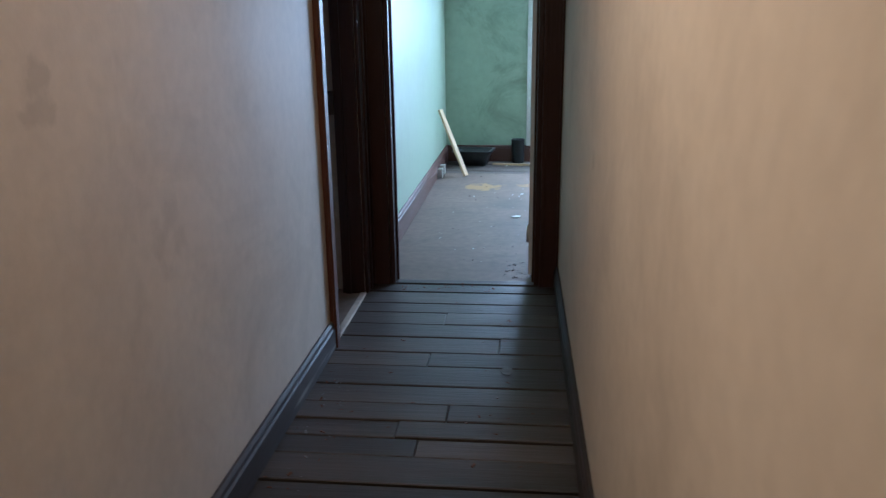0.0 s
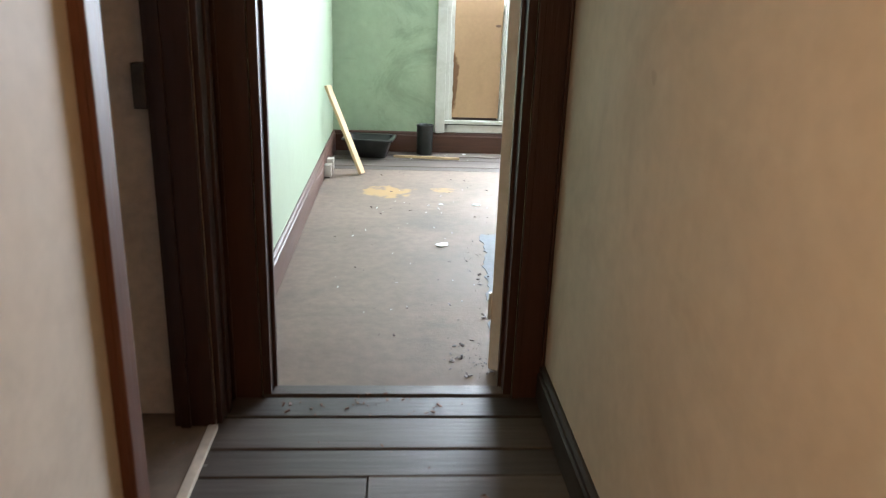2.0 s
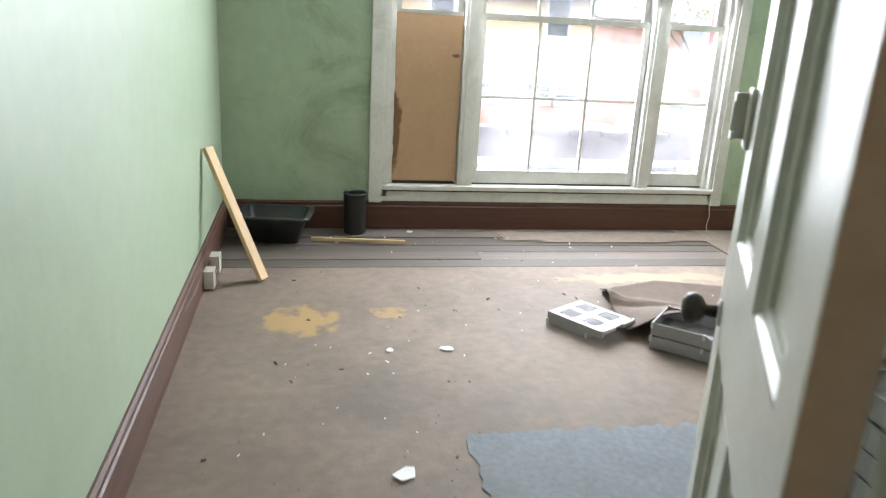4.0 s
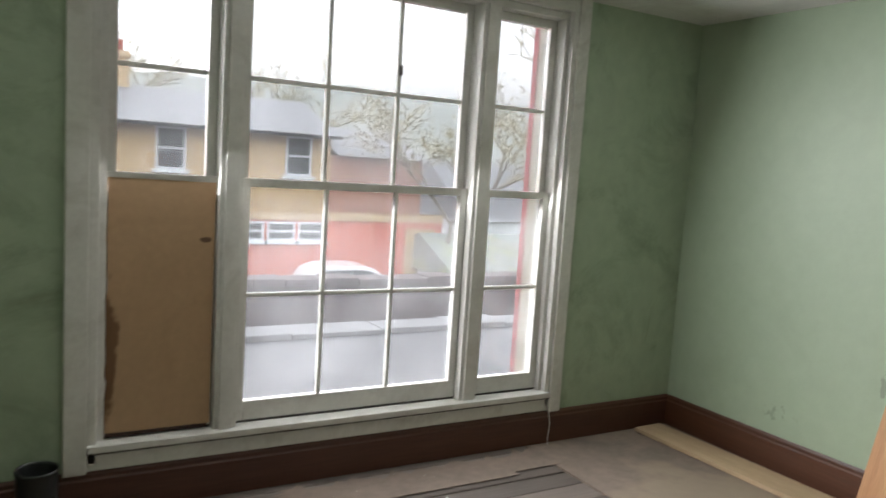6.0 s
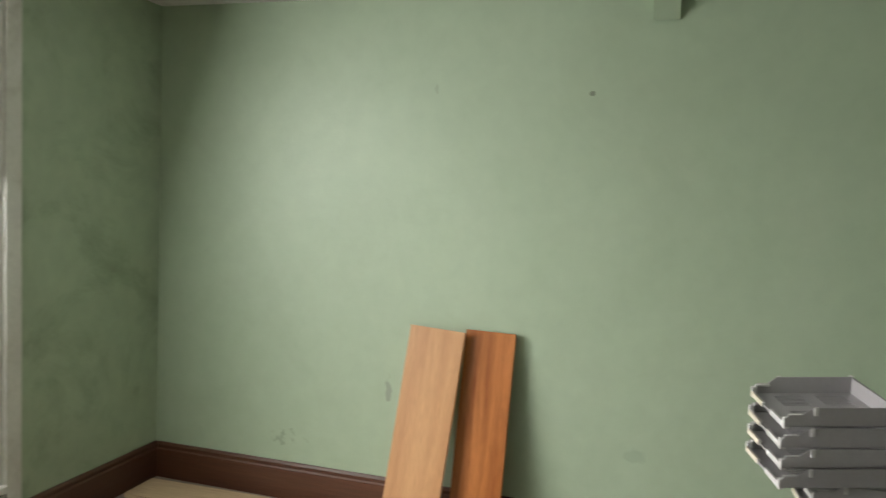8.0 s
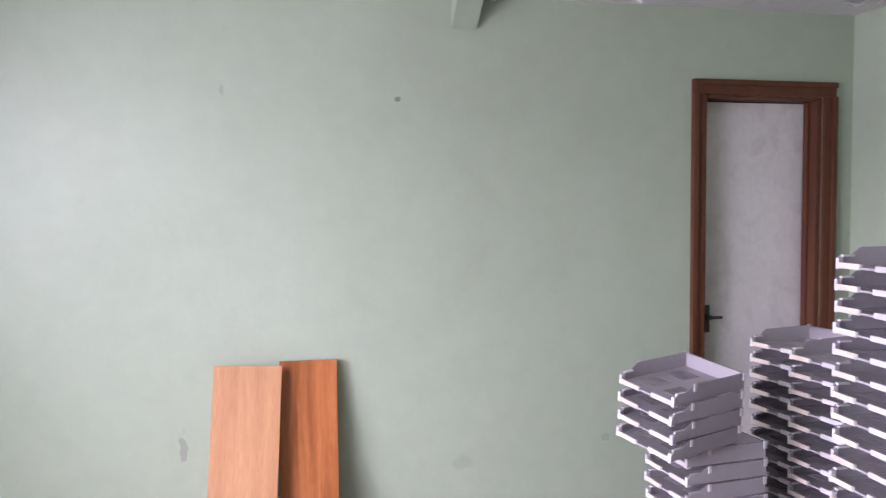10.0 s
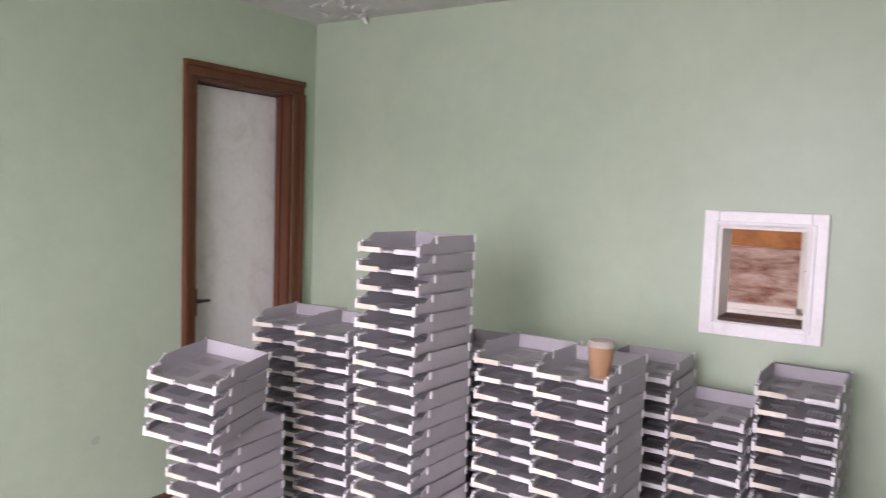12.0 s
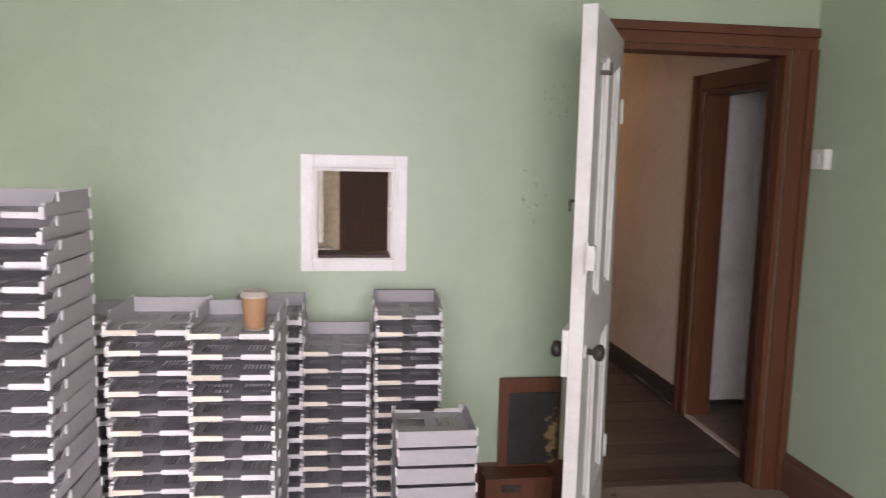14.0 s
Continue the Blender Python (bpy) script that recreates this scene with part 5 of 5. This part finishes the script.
def litter(name, material, label, spots, seed, lo, hi, count):
    """Many small crumbs, scattered within ellipses (x, y, rx, ry, z)."""
    rnd = random.Random(seed)
    bm = bmesh.new()
    for _ in range(count):
        x, y, rx, ry, z = rnd.choice(spots)
        a, r = rnd.uniform(0, 6.283), math.sqrt(rnd.random())
        s = lo + (hi - lo) * rnd.random() ** 3
        m = pose(x + rx * r * math.cos(a), y + ry * r * math.sin(a), z, rnd.uniform(-20, 20), rnd.uniform(-20, 20), rnd.uniform(0, 360))
        box(bm, -s, -s * rnd.uniform(0.2, 0.7), 0, s * 0.8, s * 0.4, s * rnd.uniform(0.12, 0.4), m)
    return tagged(part(name, bm, material), label, "debris", kind="stuff")


litter("paint_chips", PAPER, "white paint chips scattered over floor and lino", [(2.7, 2.8, 0.8, 0.35, 0.012), (1.5, 3.0, 1.3, 0.9, 0.002), (1.6, 4.0, 1.4, 0.25, 0.0), (0.7, 1.4, 0.5, 1.2, 0.002)], 31, 0.003, 0.011, 130)
litter("dark_grit", BROWN, "dark grit and splinters on the lino", [(0.88, 0.15, 0.12, 0.2, 0.002), (0.98, 0.9, 0.06, 0.8, 0.003), (0.7, 1.6, 0.5, 1.4, 0.002), (1.3, 3.2, 0.9, 0.5, 0.002)], 32, 0.003, 0.012, 200)
litter("corridor_grit", REDWOOD, "crumbs and grit on the corridor boards", [(0.55, -1.2, 0.45, 1.1, 0.002), (0.13, -2.0, 0.1, 1.0, 0.002), (0.5, -0.2, 0.35, 0.08, 0.002)], 33, 0.003, 0.011, 150)
litter("plaster_rubble", COPING, "pale plaster rubble along the corridor skirting", [(0.12, -2.1, 0.07, 0.9, 0.002), (-0.05, -0.5, 0.08, 0.1, 0.004), (0.88, 0.15, 0.15, 0.15, 0.002)], 34, 0.003, 0.009, 90)


def ceiling_flakes():
    """Curled flakes of paint hanging from the ceiling, thickest along the right wall."""
    rnd = random.Random(77)
    bm = bmesh.new()
    spots = [(3.99, 1.16, 0.16, 0.1, 28), (3.72, 0.52, 0.16, 0.12, 34), (3.88, 0.2, 0.2, 0.14, 30), (2.87, 0.07, 0.14, 0.05, 8), (4.13, 1.73, 0.06, 0.05, 7), (3.77, 3.2, 0.2, 0.12, 12), (4.12, 2.72, 0.1, 0.2, 14), (3.5, 2.4, 0.4, 0.4, 14), (4.0, 1.5, 0.2, 0.5, 16)]
    for x, y, rx, ry, k in spots:
        for _ in range(k):
            a, r = rnd.uniform(0, 6.283), math.sqrt(rnd.random())
            s = 0.006 + 0.026 * rnd.random() ** 2
            m = pose(x + rx * r * math.cos(a), y + ry * r * math.sin(a), H - 0.001, 0, 0, rnd.uniform(0, 360))
            curl = rnd.uniform(0.3, 1.1)
            prev = None
            for i in range(4):
                t = i / 3
                px, pz = s * (t * 2 - 0.2), -s * curl * t * t
                ws = s * (0.8 - 0.45 * t)
                row = [bm.verts.new(m @ Vector((px, -ws, pz))), bm.verts.new(m @ Vector((px + s * 0.1, ws, pz * 0.9)))]
                row += [bm.verts.new(m @ Vector((px, ws, pz - 0.0012))), bm.verts.new(m @ Vector((px, -ws, pz - 0.0012)))]
                if prev:
                    for q in range(4):
                        bm.faces.new((prev[q], prev[(q + 1) % 4], row[(q + 1) % 4], row[q]))
                prev = row
            bm.faces.new(prev)
    bmesh.ops.recalc_face_normals(bm, faces=bm.faces)
    tagged(part("paint_flakes", bm, PAPER), "curled white paint flakes hanging from the ceiling", "paint flakes", kind="stuff")


ceiling_flakes()

# ---- floor pieces ----
def ragged_sheet(name, x0, y0, x1, y1, z, material, parent, seed, rag, label="", slant=0.0):
    bm = bmesh.new()
    pts = []
    n = 40
    rnd = random.Random(seed)
    for i in range(n):
        pts.append((x0 + slant * i / n + rag[0] * (rnd.random() - 0.5 + noise.noise((i * 0.4, seed, 0))), y0 + (y1 - y0) * i / n))
    for i in range(n):
        pts.append((x0 + slant + (x1 - x0 - slant) * i / n, y1 + rag[1] * (rnd.random() - 0.5 + noise.noise((i * 0.4, seed, 3)))))
    pts += [(x1, y1), (x1, y0)]
    lo = [bm.verts.new((x, y, z - 0.004)) for x, y in pts]
    hi = [bm.verts.new((x, y, z)) for x, y in pts]
    bm.faces.new(hi)
    for i in range(len(pts)):
        bm.faces.new((lo[i], lo[(i + 1) % len(pts)], hi[(i + 1) % len(pts)], hi[i]))
    bmesh.ops.recalc_face_normals(bm, faces=bm.faces)
    return part(name, bm, material, parent, label)


part("lino", boxes((0, -0.069, -0.022, W, 3.5, 0.0)), LINO, floor, "worn brown lino")
part("lino", boxes((3.16, 3.501, -0.022, W, D, -0.001)), LINO, floor, "worn brown lino")
ragged_sheet("underlay", 0.945, 0.25, 2.0, 1.75, 0.004, BLUEGREY, floor, 3, (0.03, 0.02), "blue-grey underlay bared by torn lino", 0.115)
ragged_sheet("torn_lino", 1.75, 4.02, 3.2, 4.22, 0.001, LINO, floor, 6, (0.06, 0.06), "torn remains of lino")
ragged_sheet("torn_lino", 2.0, 3.98, 2.9, 4.06, 0.002, LINO, floor, 9, (0.08, 0.05), "torn remains of lino")


def board_run(parent, x0, x1, y0, y1, z, lo, hi, seed, cut, material):
    """Floorboards along x, side by side from y0 to y1, some cut in two."""
    rnd = random.Random(seed)
    y = y0
    while y < y1 - 0.02:
        w = min(rnd.uniform(lo, hi), y1 - y)
        ends = [x0, x1]
        if rnd.random() < cut:
            ends.insert(1, x0 + (x1 - x0) * rnd.uniform(0.25, 0.75))
        for a, b in zip(ends, ends[1:]):
            dz = rnd.uniform(-0.006, 0.001)
            bm = boxes((a + 0.0015, y + rnd.uniform(0.002, 0.008), z - 0.02 + dz, b - 0.0015, y + w - rnd.uniform(0.001, 0.007), z + dz))
            bmesh.ops.bevel(bm, geom=[e for e in bm.edges if all(v.co.z > z - 0.01 for v in e.verts)], offset=0.003, segments=1, affect="EDGES")
            part("floorboard", bm, material, parent)
        y += w


board_run(floor, 0.0, 3.158, 3.502, D, -0.001, 0.11, 0.16, 5, 0.3, PLANK_ROOM)
board_run(floor_corridor, CL, CR, CEND, -0.132, 0.0, 0.12, 0.19, 12, 0.5, PLANK)
